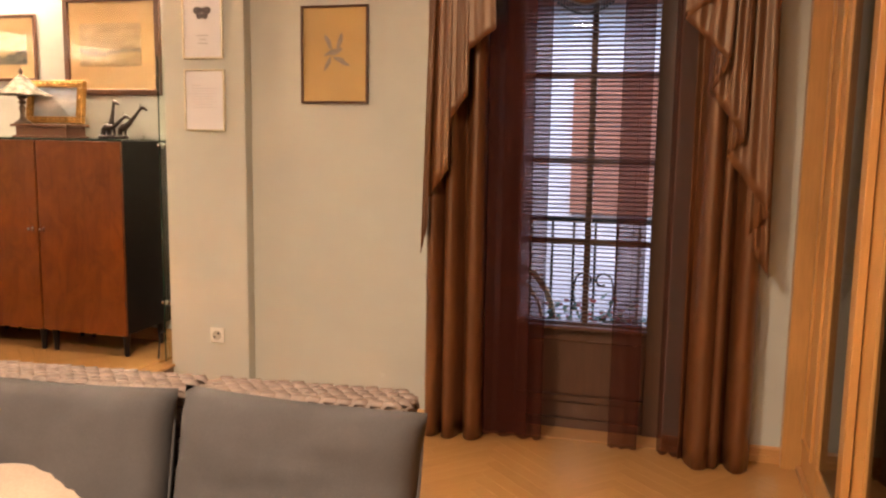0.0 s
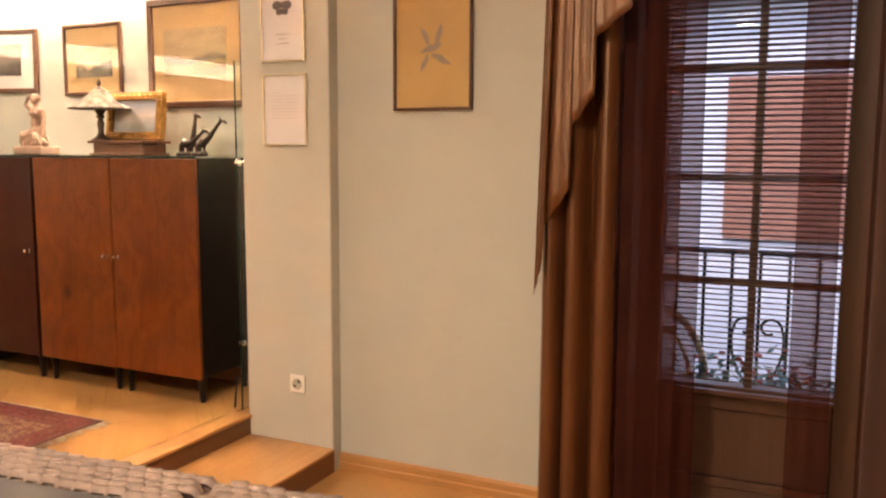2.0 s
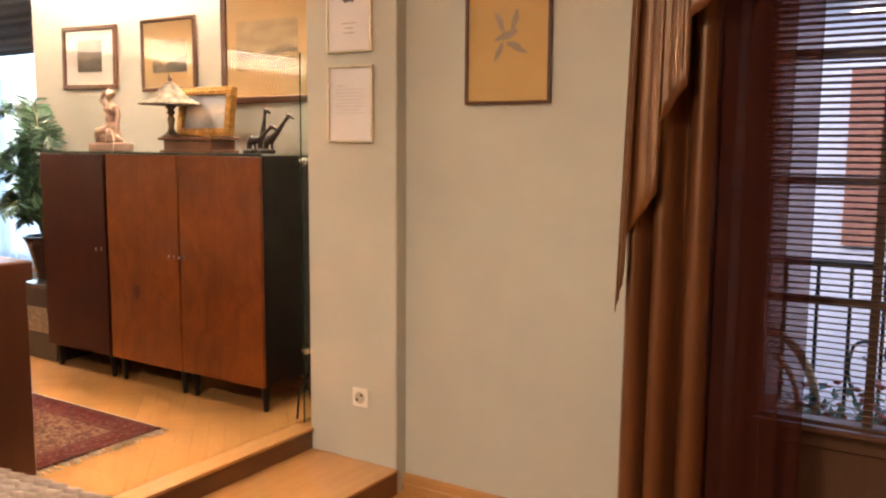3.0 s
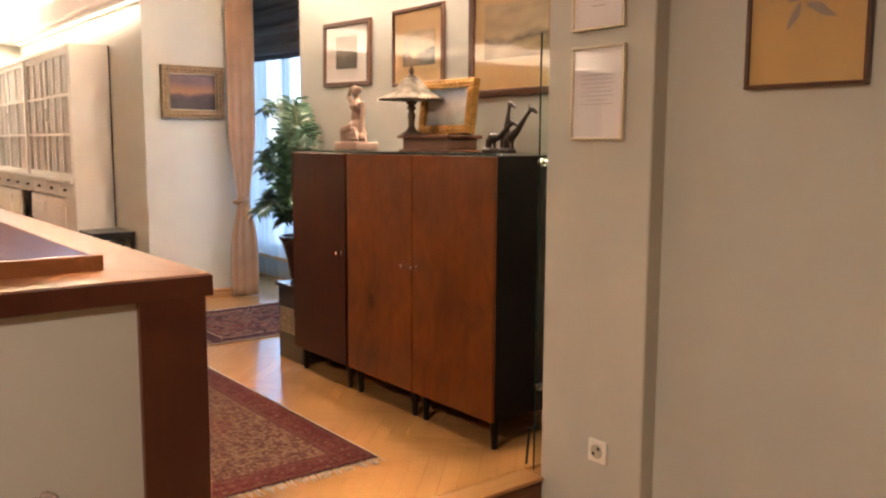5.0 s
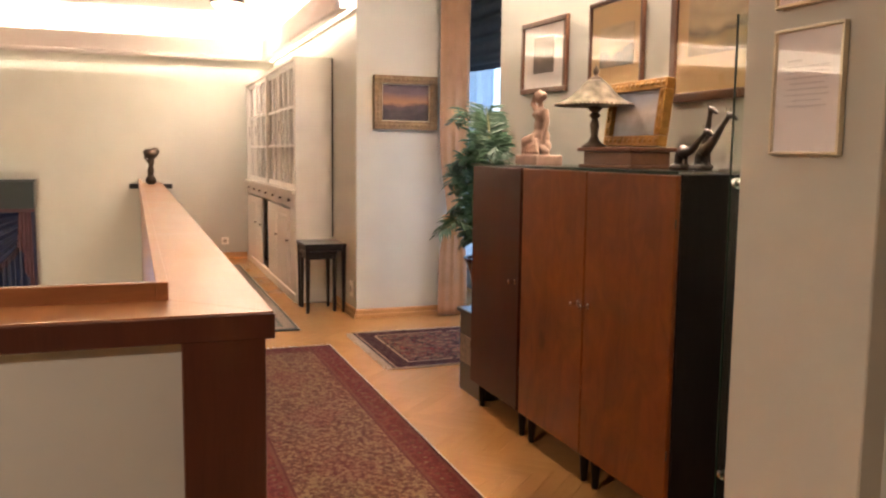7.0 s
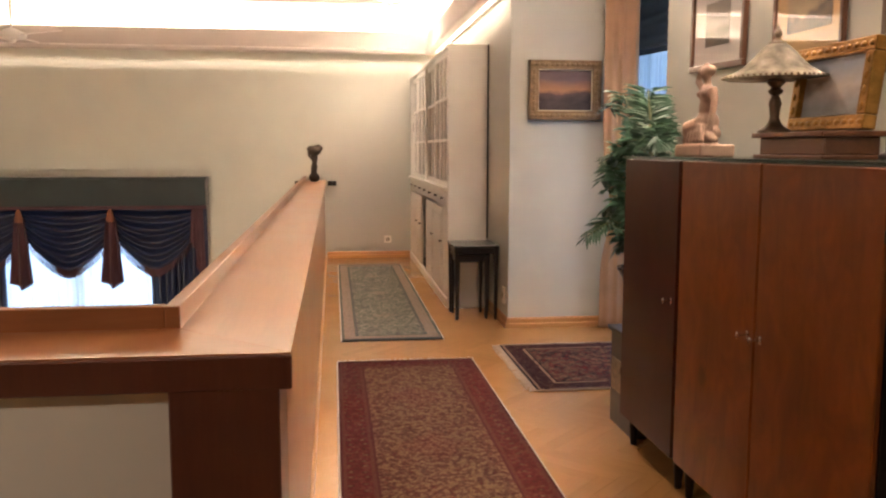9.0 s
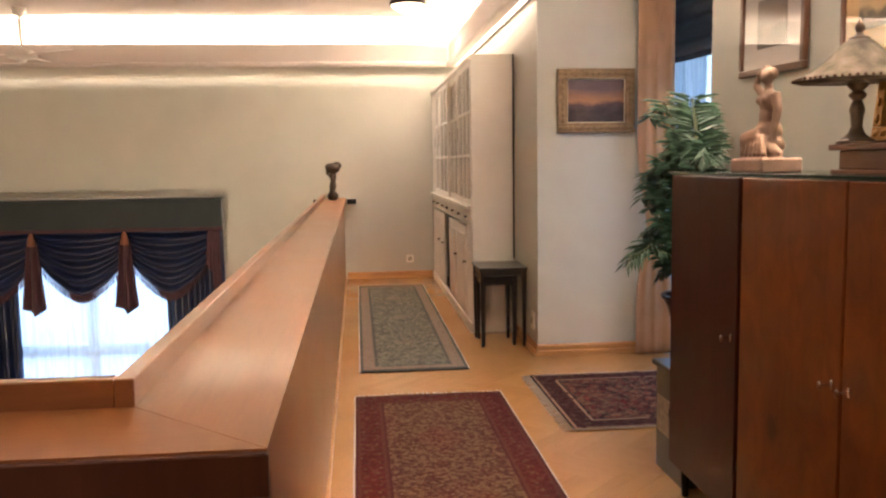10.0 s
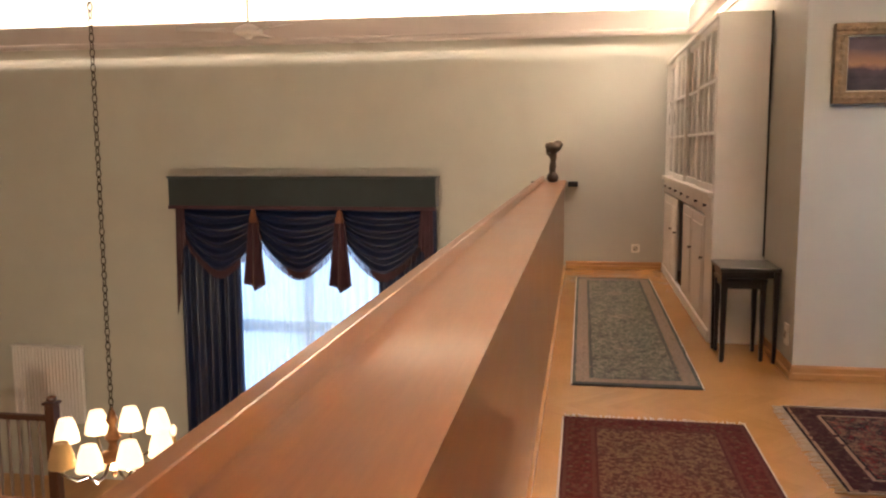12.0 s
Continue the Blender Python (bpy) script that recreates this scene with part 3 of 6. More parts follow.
# tall glass panel beside the cabinets
gp = thing("glass_screen", "tall clear glass panel with chrome fixings beside the pier", "glass panel", (-2.70, 4.0, 0.012))
part("pane", boxed(-0.005, 0.004, 0, 0.005, 0.42, 1.66), GREENGLASS, gp).visible_shadow = False
part("edge", boxed(-0.003, 0, 0, 0.003, 0.0035, 1.66), GLASSEDGE, gp, "dark green polished edge")
for z in (0.325, 1.19):
    bm = bmesh.new()
    tube(bm, [(-0.03, 0.035, z), (-0.012, 0.035, z), (-0.0055, 0.035, z)], [0.012, 0.016, 0.016], 14)
    tube(bm, [(0.0055, 0.035, z), (0.038, 0.035, z)], 0.011, 14)
    part("standoff", bm, CHROME, gp, "round chrome fixing", 40)
part("foot", tube(bmesh.new(), [(-0.06, 0.02, 0.002), (-0.045, 0.02, 0.15), (-0.008, 0.02, 0.17)], 0.005, 8), IRON, gp, "thin black foot", 40)

# ---- pictures ----


def on_niche(x0, x1, z0, z1, tilt=0.0):
    return pose((x0 + x1) / 2, NICHE - 0.004, (z0 + z1) / 2) @ Matrix.Rotation(radians(tilt), 4, "Y"), x1 - x0, z1 - z0


LAND1 = scene_paint("grey_engraving", (0.26, 0.23, 0.19), (0.10, 0.085, 0.065), (0.035, 0.03, 0.025), w=0.2, h=0.2)
LAND2 = scene_paint("tree_watercolour", (0.50, 0.38, 0.20), (0.035, 0.045, 0.05), (0.05, 0.06, 0.055), w=0.34, h=0.18, horizon=0.42, swell=1.1)
LAND3 = scene_paint("moor_watercolour", (0.46, 0.35, 0.19), (0.085, 0.075, 0.05), (0.27, 0.19, 0.07), w=0.4, h=0.25, horizon=0.40, swell=0.6)
SEAPIC = scene_paint("cloud_painting", (0.38, 0.44, 0.54), (0.56, 0.52, 0.48), (0.26, 0.27, 0.27), glow=(0.76, 0.70, 0.64), w=0.35, h=0.22)
DUSK = scene_paint("dusk_painting", (0.12, 0.08, 0.085), (0.06, 0.035, 0.035), (0.02, 0.014, 0.016), glow=(0.42, 0.20, 0.085), w=0.4, h=0.27)
m, w, h = on_niche(-5.02, -4.505, 1.60, 1.975, 1.2)
framed("framed_print", w, h, 0.028, 0.022, FRAMEWOOD, MATWHITE, "dark wood framed small grey landscape print with white mount", m, LAND1, (-0.115, -0.085, 0.115, 0.10))
m, w, h = on_niche(-4.285, -3.835, 1.57, 1.975)
framed("framed_print", w, h, 0.02, 0.02, FRAMEWOOD, MATTAN, "narrow dark framed watercolour of a tree by water", m, LAND2, (-0.13, -0.10, 0.15, 0.08))
m, w, h = on_niche(-3.63, -2.965, 1.487, 2.07)
framed("framed_print", w, h, 0.036, 0.025, FRAMEWOOD, MATTAN, "large wood framed moorland watercolour with tan mount", m, LAND3, (-0.225, -0.12, 0.2, 0.13))
TEXTINK = plain("faint_print", (0.60, 0.57, 0.59), 0.9, var=0.05)
textbars = [(-0.07, 0.075, -0.02, 0.079, TEXTINK)]
for i, k in enumerate((0.075, 0.07, 0.078, 0.06, 0.072, 0.076, 0.05, 0.07)):
    textbars.append((-k, 0.06 - 0.014 * i, k * 0.95, 0.063 - 0.014 * i, TEXTINK))
framed("framed_certificate", 0.236, 0.318, 0.009, 0.016, PALEGOLD, SHEET, "thin gold framed white sheet with grey printed lines", pose(-2.413, NORTH - 0.003, 1.443), bars=textbars)
bars = [(-0.035, -0.045, 0.035, -0.042, PALEINK), (-0.02, -0.065, 0.02, -0.062, PALEINK), (-0.03, -0.085, 0.03, -0.082, PALEINK)]
cert = framed("framed_certificate", 0.234, 0.325, 0.009, 0.016, PALEGOLD, SHEET, "thin gold framed white sheet with a butterfly drawing", pose(-2.418, NORTH - 0.003, 1.818), bars=bars)
bm = bmesh.new()
for s in (-1, 1):
    bmesh.ops.create_cone(bm, cap_ends=True, segments=14, radius1=0.026, radius2=0.026, depth=0.001, matrix=Matrix.Translation((s * 0.026, -0.0085, 0.082)) @ Matrix.Rotation(radians(90), 4, "X") @ Matrix.Diagonal((1, 0.75, 1, 1)))
    bmesh.ops.create_cone(bm, cap_ends=True, segments=12, radius1=0.016, radius2=0.016, depth=0.001, matrix=Matrix.Translation((s * 0.017, -0.0085, 0.055)) @ Matrix.Rotation(radians(90), 4, "X"))
box(bm, -0.003, -0.0095, 0.04, 0.003, -0.008, 0.1)
part("butterfly_drawing", bm, INK, cert, "small grey butterfly drawing")
pc = framed("framed_print", 0.365, 0.487, 0.012, 0.022, FRAMEWOOD, MATGOLD, "dark framed drawing of birds on gold paper", pose(-1.71, SOFAWALL - 0.003, 1.676))
bm = bmesh.new()
for bx, bz, turn, k in ((-0.032, 0.062, 115, 1), (0.030, 0.066, 70, 1), (-0.004, 0.012, 15, 1.2), (-0.036, -0.045, 60, 0.9), (0.040, -0.032, 150, 1.1)):
    at = Matrix.Translation((bx, -0.0112, bz)) @ Matrix.Rotation(radians(-turn), 4, "Y")
    outline = ((-0.045, 0.002), (-0.018, 0.011), (0.006, 0.013), (0.020, 0.010), (0.030, 0.013), (0.038, 0.007), (0.047, 0.004), (0.036, -0.001), (0.026, -0.008), (0.004, -0.014), (-0.020, -0.007), (-0.046, -0.004))
    front = [bm.verts.new(at @ Vector((x * k, -0.0004, z * k))) for x, z in outline]
    back = [bm.verts.new(at @ Vector((x * k, 0.0008, z * k))) for x, z in outline]
    bm.faces.new(front), bm.faces.new(back[::-1])
    for q in range(len(outline)):
        bm.faces.new((front[q], front[q - 1], back[q - 1], back[q]))
    box(bm, bx - 0.001, -0.0118, bz - 0.035 * k, bx + 0.001, -0.0104, bz)
part("bird_drawing", bm, plain("bird_ink", (0.33, 0.27, 0.20), 0.9, var=0.2, scale=40), pc, "five small grey birds")
sp = framed("framed_painting", 0.505, 0.405, 0.062, 0.05, OLDGILT, OLDGILT, "dusk seascape painting in a wide antique gold frame", pose(-6.997, 4.378, 1.66, 0, 0, 90), DUSK, (-0.185, -0.135, 0.185, 0.135), glass=False, ornate=True)

# ---- things on the cabinets ----
bm = bmesh.new()
box(bm, -0.16, -0.10, 0, 0.22, 0.09, 0.012, 0.003)
box(bm, -0.145, -0.085, 0.012, 0.205, 0.08, 0.062, 0.003)
box(bm, -0.165, -0.105, 0.062, 0.225, 0.095, 0.078, 0.004, 2)
chest = thing("wooden_stand", "low reddish wooden stand under the lamp and gilt picture", "stand", (-3.58, 4.19, TOPZ))
part("body", bm, timber("stand_wood", (0.10, 0.035, 0.015), (0.19, 0.075, 0.032), 0.3, 1.2, "x", coat=0.2), chest)
STZ = TOPZ + 0.078
lamp = thing("table_lamp", "bronze table lamp with a scalloped alabaster glass shade", "lamp", (-3.69, 4.13, STZ))
lamp.scale = (0.94, 0.94, 1.0)
LAMPMETAL = plain("patinated_bronze", (0.13, 0.092, 0.062), 0.38, 0.55, var=0.35, scale=40)
part("base", lathe(bmesh.new(), [(0.052, 0), (0.052, 0.007), (0.040, 0.014), (0.028, 0.022), (0.021, 0.03), (0.015, 0.045), (0.017, 0.07), (0.021, 0.088), (0.016, 0.103), (0.012, 0.112), (0.022, 0.12), (0.024, 0.128), (0.014, 0.136), (0.029, 0.150), (0.030, 0.156), (0.012, 0.166), (0.008, 0.19), (0.008, 0.264)], 24), LAMPMETAL, lamp, "patinated bronze baluster stem", 50)
sh = part("shade", lathe(bmesh.new(), [(0.166, 0.163), (0.158, 0.169), (0.126, 0.182), (0.100, 0.198), (0.076, 0.220), (0.055, 0.243), (0.038, 0.258), (0.026, 0.266)], 60, flute=lambda a, z: 1 + 0.022 * math.cos(12 * a) * max(0, 0.25 - z) * 10), OPAL, lamp, "mottled bell-shaped glass shade", 60)
thicken(sh, 0.004)
bm = bmesh.new()
for i in range(56):
    a = 2 * math.pi * i / 56
    r = 0.164 * (1 + 0.022 * math.cos(12 * a) * 0.87)
    bmesh.ops.create_icosphere(bm, subdivisions=1, radius=0.0052, matrix=Matrix.Translation((r * math.cos(a), r * math.sin(a), 0.166)))
part("bead_trim", bm, LAMPMETAL, lamp, "beaded metal rim", 60)
part("finial", lathe(bmesh.new(), [(0.030, 0.262), (0.028, 0.271), (0.014, 0.276), (0.008, 0.284), (0.014, 0.294), (0.012, 0.303), (0.005, 0.314), (0.001, 0.324)], 16), LAMPMETAL, lamp, smooth=50)
framed("gilt_painting", 0.385, 0.25, 0.04, 0.04, GILT, GILT, "small cloud painting in an ornate gilt frame leaning on the stand", pose(-3.535, 4.245, STZ + 0.125, -7), SEAPIC, (-0.154, -0.086, 0.154, 0.086), glass=False, ornate=True)


def blobs(pieces, bm=None):
    """Ellipsoids: centre, radii and turn about y."""
    bm = bm or bmesh.new()
    for c, r, a in pieces:
        bmesh.ops.create_uvsphere(bm, u_segments=14, v_segments=10, radius=1, matrix=Matrix.Translation(c) @ Matrix.Rotation(radians(a), 4, "Y") @ Matrix.Diagonal((*r, 1)))
    return bm


def figure(name, bm, material, label, m, voxel=0.006):
    ob = solid(name, bm, material, label, "statue", smooth=180, m=m)
    r = ob.modifiers.new("fuse", "REMESH")
    r.mode, r.voxel_size, r.use_smooth_shade = "VOXEL", voxel, True
    s = ob.modifiers.new("soften", "SMOOTH")
    s.iterations = 2
    return ob


bm = blobs([((-0.005, 0, 0.085), (0.072, 0.055, 0.04), 0), ((0.0, 0.005, 0.125), (0.05, 0.042, 0.045), 0), ((0.004, 0, 0.175), (0.033, 0.027, 0.045), 0),
            ((0.010, 0, 0.222), (0.042, 0.029, 0.038), 0), ((-0.010, -0.022, 0.226), (0.013, 0.012, 0.013), 0), ((0.026, -0.023, 0.226), (0.013, 0.012, 0.013), 0),
            ((0.006, 0, 0.262), (0.014, 0.014, 0.022), 0), ((0.004, -0.006, 0.300), (0.020, 0.023, 0.027), -10), ((0.009, 0.004, 0.308), (0.024, 0.024, 0.021), -10)])
tube(bm, [(0.048, 0, 0.245), (0.063, 0.002, 0.200), (0.062, -0.004, 0.150), (0.060, -0.012, 0.095)], [0.017, 0.014, 0.012, 0.012], 10)
tube(bm, [(-0.026, 0, 0.243), (-0.066, -0.004, 0.276), (-0.052, 0, 0.312), (-0.008, 0.004, 0.330)], [0.016, 0.013, 0.012, 0.012], 10)
tube(bm, [(0.02, -0.025, 0.115), (-0.045, -0.045, 0.105), (-0.068, -0.035, 0.072), (-0.055, -0.02, 0.055)], [0.032, 0.026, 0.020, 0.016], 10)
for k in range(6):
    x = -0.04 + 0.024 * k
    tube(bm, [(x * 0.5, -0.036, 0.115), (x, -0.052, 0.085), (x * 1.25, -0.058, 0.052)], [0.008, 0.009, 0.010], 8)
tube(bm, [(0.03, -0.02, 0.08), (0.075, -0.015, 0.065), (0.098, 0.0, 0.055)], [0.028, 0.020, 0.012], 10)
box(bm, -0.108, -0.07, 0.0, 0.108, 0.065, 0.045, 0.004)
figure("statue", bm, TERRACOTTA, "terracotta figure with a raised arm kneeling on a base", pose(-4.175, 4.13, TOPZ), 0.0045)


CARVED = plain("dark_carved_wood", (0.032, 0.017, 0.009), 0.45, var=0.4, scale=40)


def giraffe(x, y, lean, h, label, turn=0):
    bm = bmesh.new()
    box(bm, -0.035, -0.025, 0, 0.035, 0.025, 0.02, 0.008, 2)
    tube(bm, [(-0.012, 0, 0.015), (-0.008, 0, 0.05), (lean * 0.15, 0, 0.075)], [0.014, 0.016, 0.02], 9)
    tube(bm, [(0.02, 0.01, 0.015), (0.022, 0.005, 0.05), (0.01, 0, 0.08)], [0.007, 0.008, 0.014], 8)
    tube(bm, [(lean * 0.1, 0, 0.06), (lean * 0.45, 0, h * 0.55), (lean * 0.8, 0, h * 0.85), (lean, 0, h)], [0.022, 0.014, 0.009, 0.009], 9)
    tube(bm, [(lean - 0.012, 0, h + 0.004), (lean + 0.012, 0, h), (lean + 0.036, 0, h - 0.014)], [0.007, 0.011, 0.006], 8)
    for s in (-1, 1):
        tube(bm, [(lean - 0.004, 0.005 * s, h + 0.006), (lean - 0.01, 0.008 * s, h + 0.026)], 0.0028, 6)
    return figure("giraffe_figurine", bm, CARVED, label, pose(x, y, TOPZ, 0, 0, turn), 0.004)


giraffe(-3.05, 4.16, 0.135, 0.175, "dark carved giraffe figurine with a stretched neck")
giraffe(-3.16, 4.16, 0.135, 0.125, "dark carved giraffe figurine leaning forward")
giraffe(-3.235, 4.31, 0.03, 0.21, "dark carved upright giraffe figurine behind the others")

# ---- plant on its stand ----
stand = thing("plant_stand", "dark lacquered stand with a carved pale panel under the plant", "plant stand", (-4.80, 4.22, 0))
part("body", boxed(-0.145, -0.16, 0.0, 0.145, 0.16, 0.43, 0.006, 2), BLACKWOOD, stand)
part("panel", boxed(-0.125, -0.164, 0.16, 0.125, -0.1585, 0.31, 0.002), plain("carved_panel", (0.22, 0.17, 0.12), 0.5, var=0.5, scale=40, relief=0.6), stand, "pale carved panel")
part("panel", boxed(-0.149, -0.14, 0.16, -0.1435, 0.14, 0.31, 0.002), bpy.data.materials["carved_panel"], stand, "pale carved panel")
part("top", boxed(-0.16, -0.175, 0.43, 0.16, 0.175, 0.452, 0.005, 2), BLACKWOOD, stand)
plant = thing("potted_palm", "bushy green palm in a dark flared pot", "plant", (-4.96, 4.24, 0.452))
part("pot", lathe(bmesh.new(), [(0.075, 0), (0.08, 0.01), (0.1, 0.12), (0.125, 0.21), (0.142, 0.245), (0.15, 0.25), (0.15, 0.262), (0.132, 0.262), (0.122, 0.235)], 28), POT, plant, "dark glazed flared pot", 40)
part("soil", lathe(bmesh.new(), [(0.001, 0.22), (0.12, 0.22), (0.122, 0.228), (0.06, 0.236), (0.001, 0.24)], 20), SOIL, plant)
rng = random.Random(7)
for k in range(40):
    a = rng.uniform(0, 2 * math.pi)
    reach, top = rng.uniform(0.08, 0.26), rng.uniform(0.40, 1.12)
    if rng.random() < 0.55:
        a = rng.uniform(2.5, 4.4)
    d = Vector((math.cos(a), math.sin(a), 0))
    if d.y > 0:
        reach *= 0.5
    if d.x > 0.3:
        top = max(top, 0.9)
        reach *= 0.45
    if d.x < -0.2:
        d = Vector((d.x * 1.25, d.y * 0.8, 0))
    pts = [Vector((0.03 * d.x, 0.03 * d.y, 0.225)), d * reach * 0.25 + Vector((0, 0, 0.24 + (top - 0.24) * 0.5)), d * reach * 0.6 + Vector((0, 0, 0.24 + (top - 0.24) * 0.86)), d * reach * 0.9 + Vector((0, 0, top)), d * reach * 1.3 + Vector((0, 0, top - 0.06))]
    fr = part("frond", tube(bmesh.new(), pts, [0.006, 0.005, 0.004, 0.003, 0.0015], 6), STEM, plant, smooth=60)
    bm = bmesh.new()
    for i in range(19):
        f = 0.34 + 0.66 * i / 18
        s = f * (len(pts) - 1)
        j = min(int(s), len(pts) - 2)
        p = pts[j].lerp(pts[j + 1], s - j)
        t = (pts[j + 1] - pts[j]).normalized()
        side = t.cross(Vector((0, 0, 1)))
        side = side.normalized() if side.length > 0.1 else d.cross(Vector((0, 0, 1)))
        ln = 0.112 * (0.7 + 0.5 * math.sin(math.pi * min(1, f))) * rng.uniform(0.8, 1.15)
        for sg in (-1, 1):
            dr = (side * sg + t * 0.55 + Vector((0, 0, rng.uniform(-0.45, 0.05)))).normalized()
            nn = dr.cross(t).normalized()
            wv = nn.cross(dr).normalized()
            wd = 0.0088
            v = [bm.verts.new(p), bm.verts.new(p + dr * ln * 0.35 + wv * wd + nn * 0.003), bm.verts.new(p + dr * ln * 0.75 + wv * wd * 0.7 - Vector((0, 0, 0.006))), bm.verts.new(p + dr * ln - Vector((0, 0, 0.02))), bm.verts.new(p + dr * ln * 0.75 - wv * wd * 0.7 - Vector((0, 0, 0.006))), bm.verts.new(p + dr * ln * 0.35 - wv * wd + nn * 0.003), bm.verts.new(p + dr * ln * 0.5 - nn * 0.004)]
            for q in range(6):
                bm.faces.new((v[q], v[(q + 1) % 6], v[6]))
    part("leaf_blade", bm, LEAF, fr, "glossy dark green leaflets")

# ---- rugs ----


def rug_mat(name, hx, hy, field, field2, motif, border, guard, edge, bw=0.13, fine=26.0, med=(0.36, 0.25), worn=0.12):
    """A knotted rug: edge, guard stripes, a border with motifs, a field with small flowers and lozenges."""
    m, t, b = nodes_of(name)
    v = coords(t)
    sep = t.nodes.new("ShaderNodeSeparateXYZ")
    link(t, v, sep.inputs[0])

    def math_(op, a, c=None, d=None):
        n = t.nodes.new("ShaderNodeMath")
        n.operation = op
        for s, val in zip(n.inputs, (a, c, d)):
            if val is None:
                continue
            if hasattr(val, "node"):
                link(t, val, s)
            else:
                s.default_value = val
        return n.outputs[0]
    ax, ay = math_("ABSOLUTE", sep.outputs[0]), math_("ABSOLUTE", sep.outputs[1])
    dist = math_("MINIMUM", math_("SUBTRACT", hx, ax), math_("SUBTRACT", hy, ay))
    vor = t.nodes.new("ShaderNodeTexVoronoi")
    vor.inputs["Scale"].default_value = fine
    link(t, v, vor.inputs["Vector"])
    vor2 = t.nodes.new("ShaderNodeTexVoronoi")
    vor2.inputs["Scale"].default_value, vor2.feature = fine * 0.62, "DISTANCE_TO_EDGE"
    link(t, v, vor2.inputs["Vector"])
    flower = ramp(t, vor.outputs["Distance"], [(0.0, motif), (0.16, motif), (0.24, field2), (0.42, field2), (0.5, field)])
    vines = ramp(t, vor2.outputs["Distance"], [(0.0, shade(motif, 0.7)), (0.05, field2), (0.10, field)])
    fld = mix_col(t, 0.45, flower, vines)
    mot = noise_tex(t, v, 42, 3, 0.6)
    fld = mix_col(t, 0.55, fld, ramp(t, mot, [(0.34, motif), (0.44, shade(field, 0.7)), (0.5, field), (0.57, field2), (0.68, shade(field2, 0.55))]))
    # lozenges along the middle
    px = math_("PINGPONG", math_("ADD", sep.outputs[0], 10.0 * med[0]), med[0])
    loz = math_("ADD", math_("MULTIPLY", px, 1.0 / med[1]), math_("MULTIPLY", ay, 1.15 / med[1]))
    wob = math_("MULTIPLY_ADD", noise_tex(t, v, 30, 2), 0.35, loz)
    lm = ramp(t, wob, [(0.42, (1, 1, 1)), (0.5, (0, 0, 0))])
    fld = mix_col(t, mix_col(t, 0.65, (0, 0, 0), lm), fld, mix_col(t, 0.4, flower, shade(border, 1.1)))
    vor3 = t.nodes.new("ShaderNodeTexVoronoi")
    vor3.inputs["Scale"].default_value = 1.6 / bw
    vor3.inputs["Randomness"].default_value = 0.35
    link(t, v, vor3.inputs["Vector"])
    brd = ramp(t, vor3.outputs["Distance"], [(0.10, shade(field2, 0.6)), (0.2, shade(border, 0.4)), (0.34, border), (0.5, shade(border, 0.75))])
    brd = mix_col(t, 0.35, brd, ramp(t, mot, [(0.36, shade(border, 0.4)), (0.5, border), (0.66, shade(field2, 0.7))]))
    k = math_("DIVIDE", dist, bw * 1.6)
    sel = t.nodes.new("ShaderNodeValToRGB")
    sel.color_ramp.interpolation = "CONSTANT"
    e = sel.color_ramp.elements
    while len(e) < 6:
        e.new(0.5)
    for el, (p, c) in zip(e, ((0, (1, 0, 0)), (0.07, (0, 1, 0)), (0.16, (0, 0, 1)), (0.76, (0, 1, 0)), (0.86, (1, 0, 0)), (0.92, (0, 0, 0)))):
        el.position, el.color = p, (*c, 1)
    link(t, k, sel.inputs[0])
    sp3 = t.nodes.new("ShaderNodeSeparateColor")
    link(t, sel.outputs[0], sp3.inputs[0])
    c = mix_col(t, sp3.outputs[0], fld, edge)
    c = mix_col(t, sp3.outputs[1], c, mix_col(t, ramp(t, vor.outputs["Distance"], [(0.2, (1, 1, 1)), (0.3, (0, 0, 0))]), guard, shade(border, 0.9)))
    c = mix_col(t, sp3.outputs[2], c, brd)
    wear = noise_tex(t, v, 3.0, 4)
    c = mix_col(t, worn, c, ramp(t, wear, [(0.3, shade(field, 0.6)), (0.7, shade(field, 1.2))]))
    pile = noise_tex(t, v, 260, 2)
    c = mix_col(t, 0.5, c, ramp(t, pile, [(0.3, (0.62, 0.62, 0.62)), (0.7, (1.0, 1.0, 1.0))]), "MULTIPLY")
    link(t, c, b.inputs["Base Color"])
    b.inputs["Roughness"].default_value, b.inputs["Specular IOR Level"].default_value = 0.95, 0.15
    bump(t, b, pile, 0.5, 0.004)
    return m


FRINGE = cloth("cotton_fringe", (0.50, 0.40, 0.29), 0.95, 0.1)


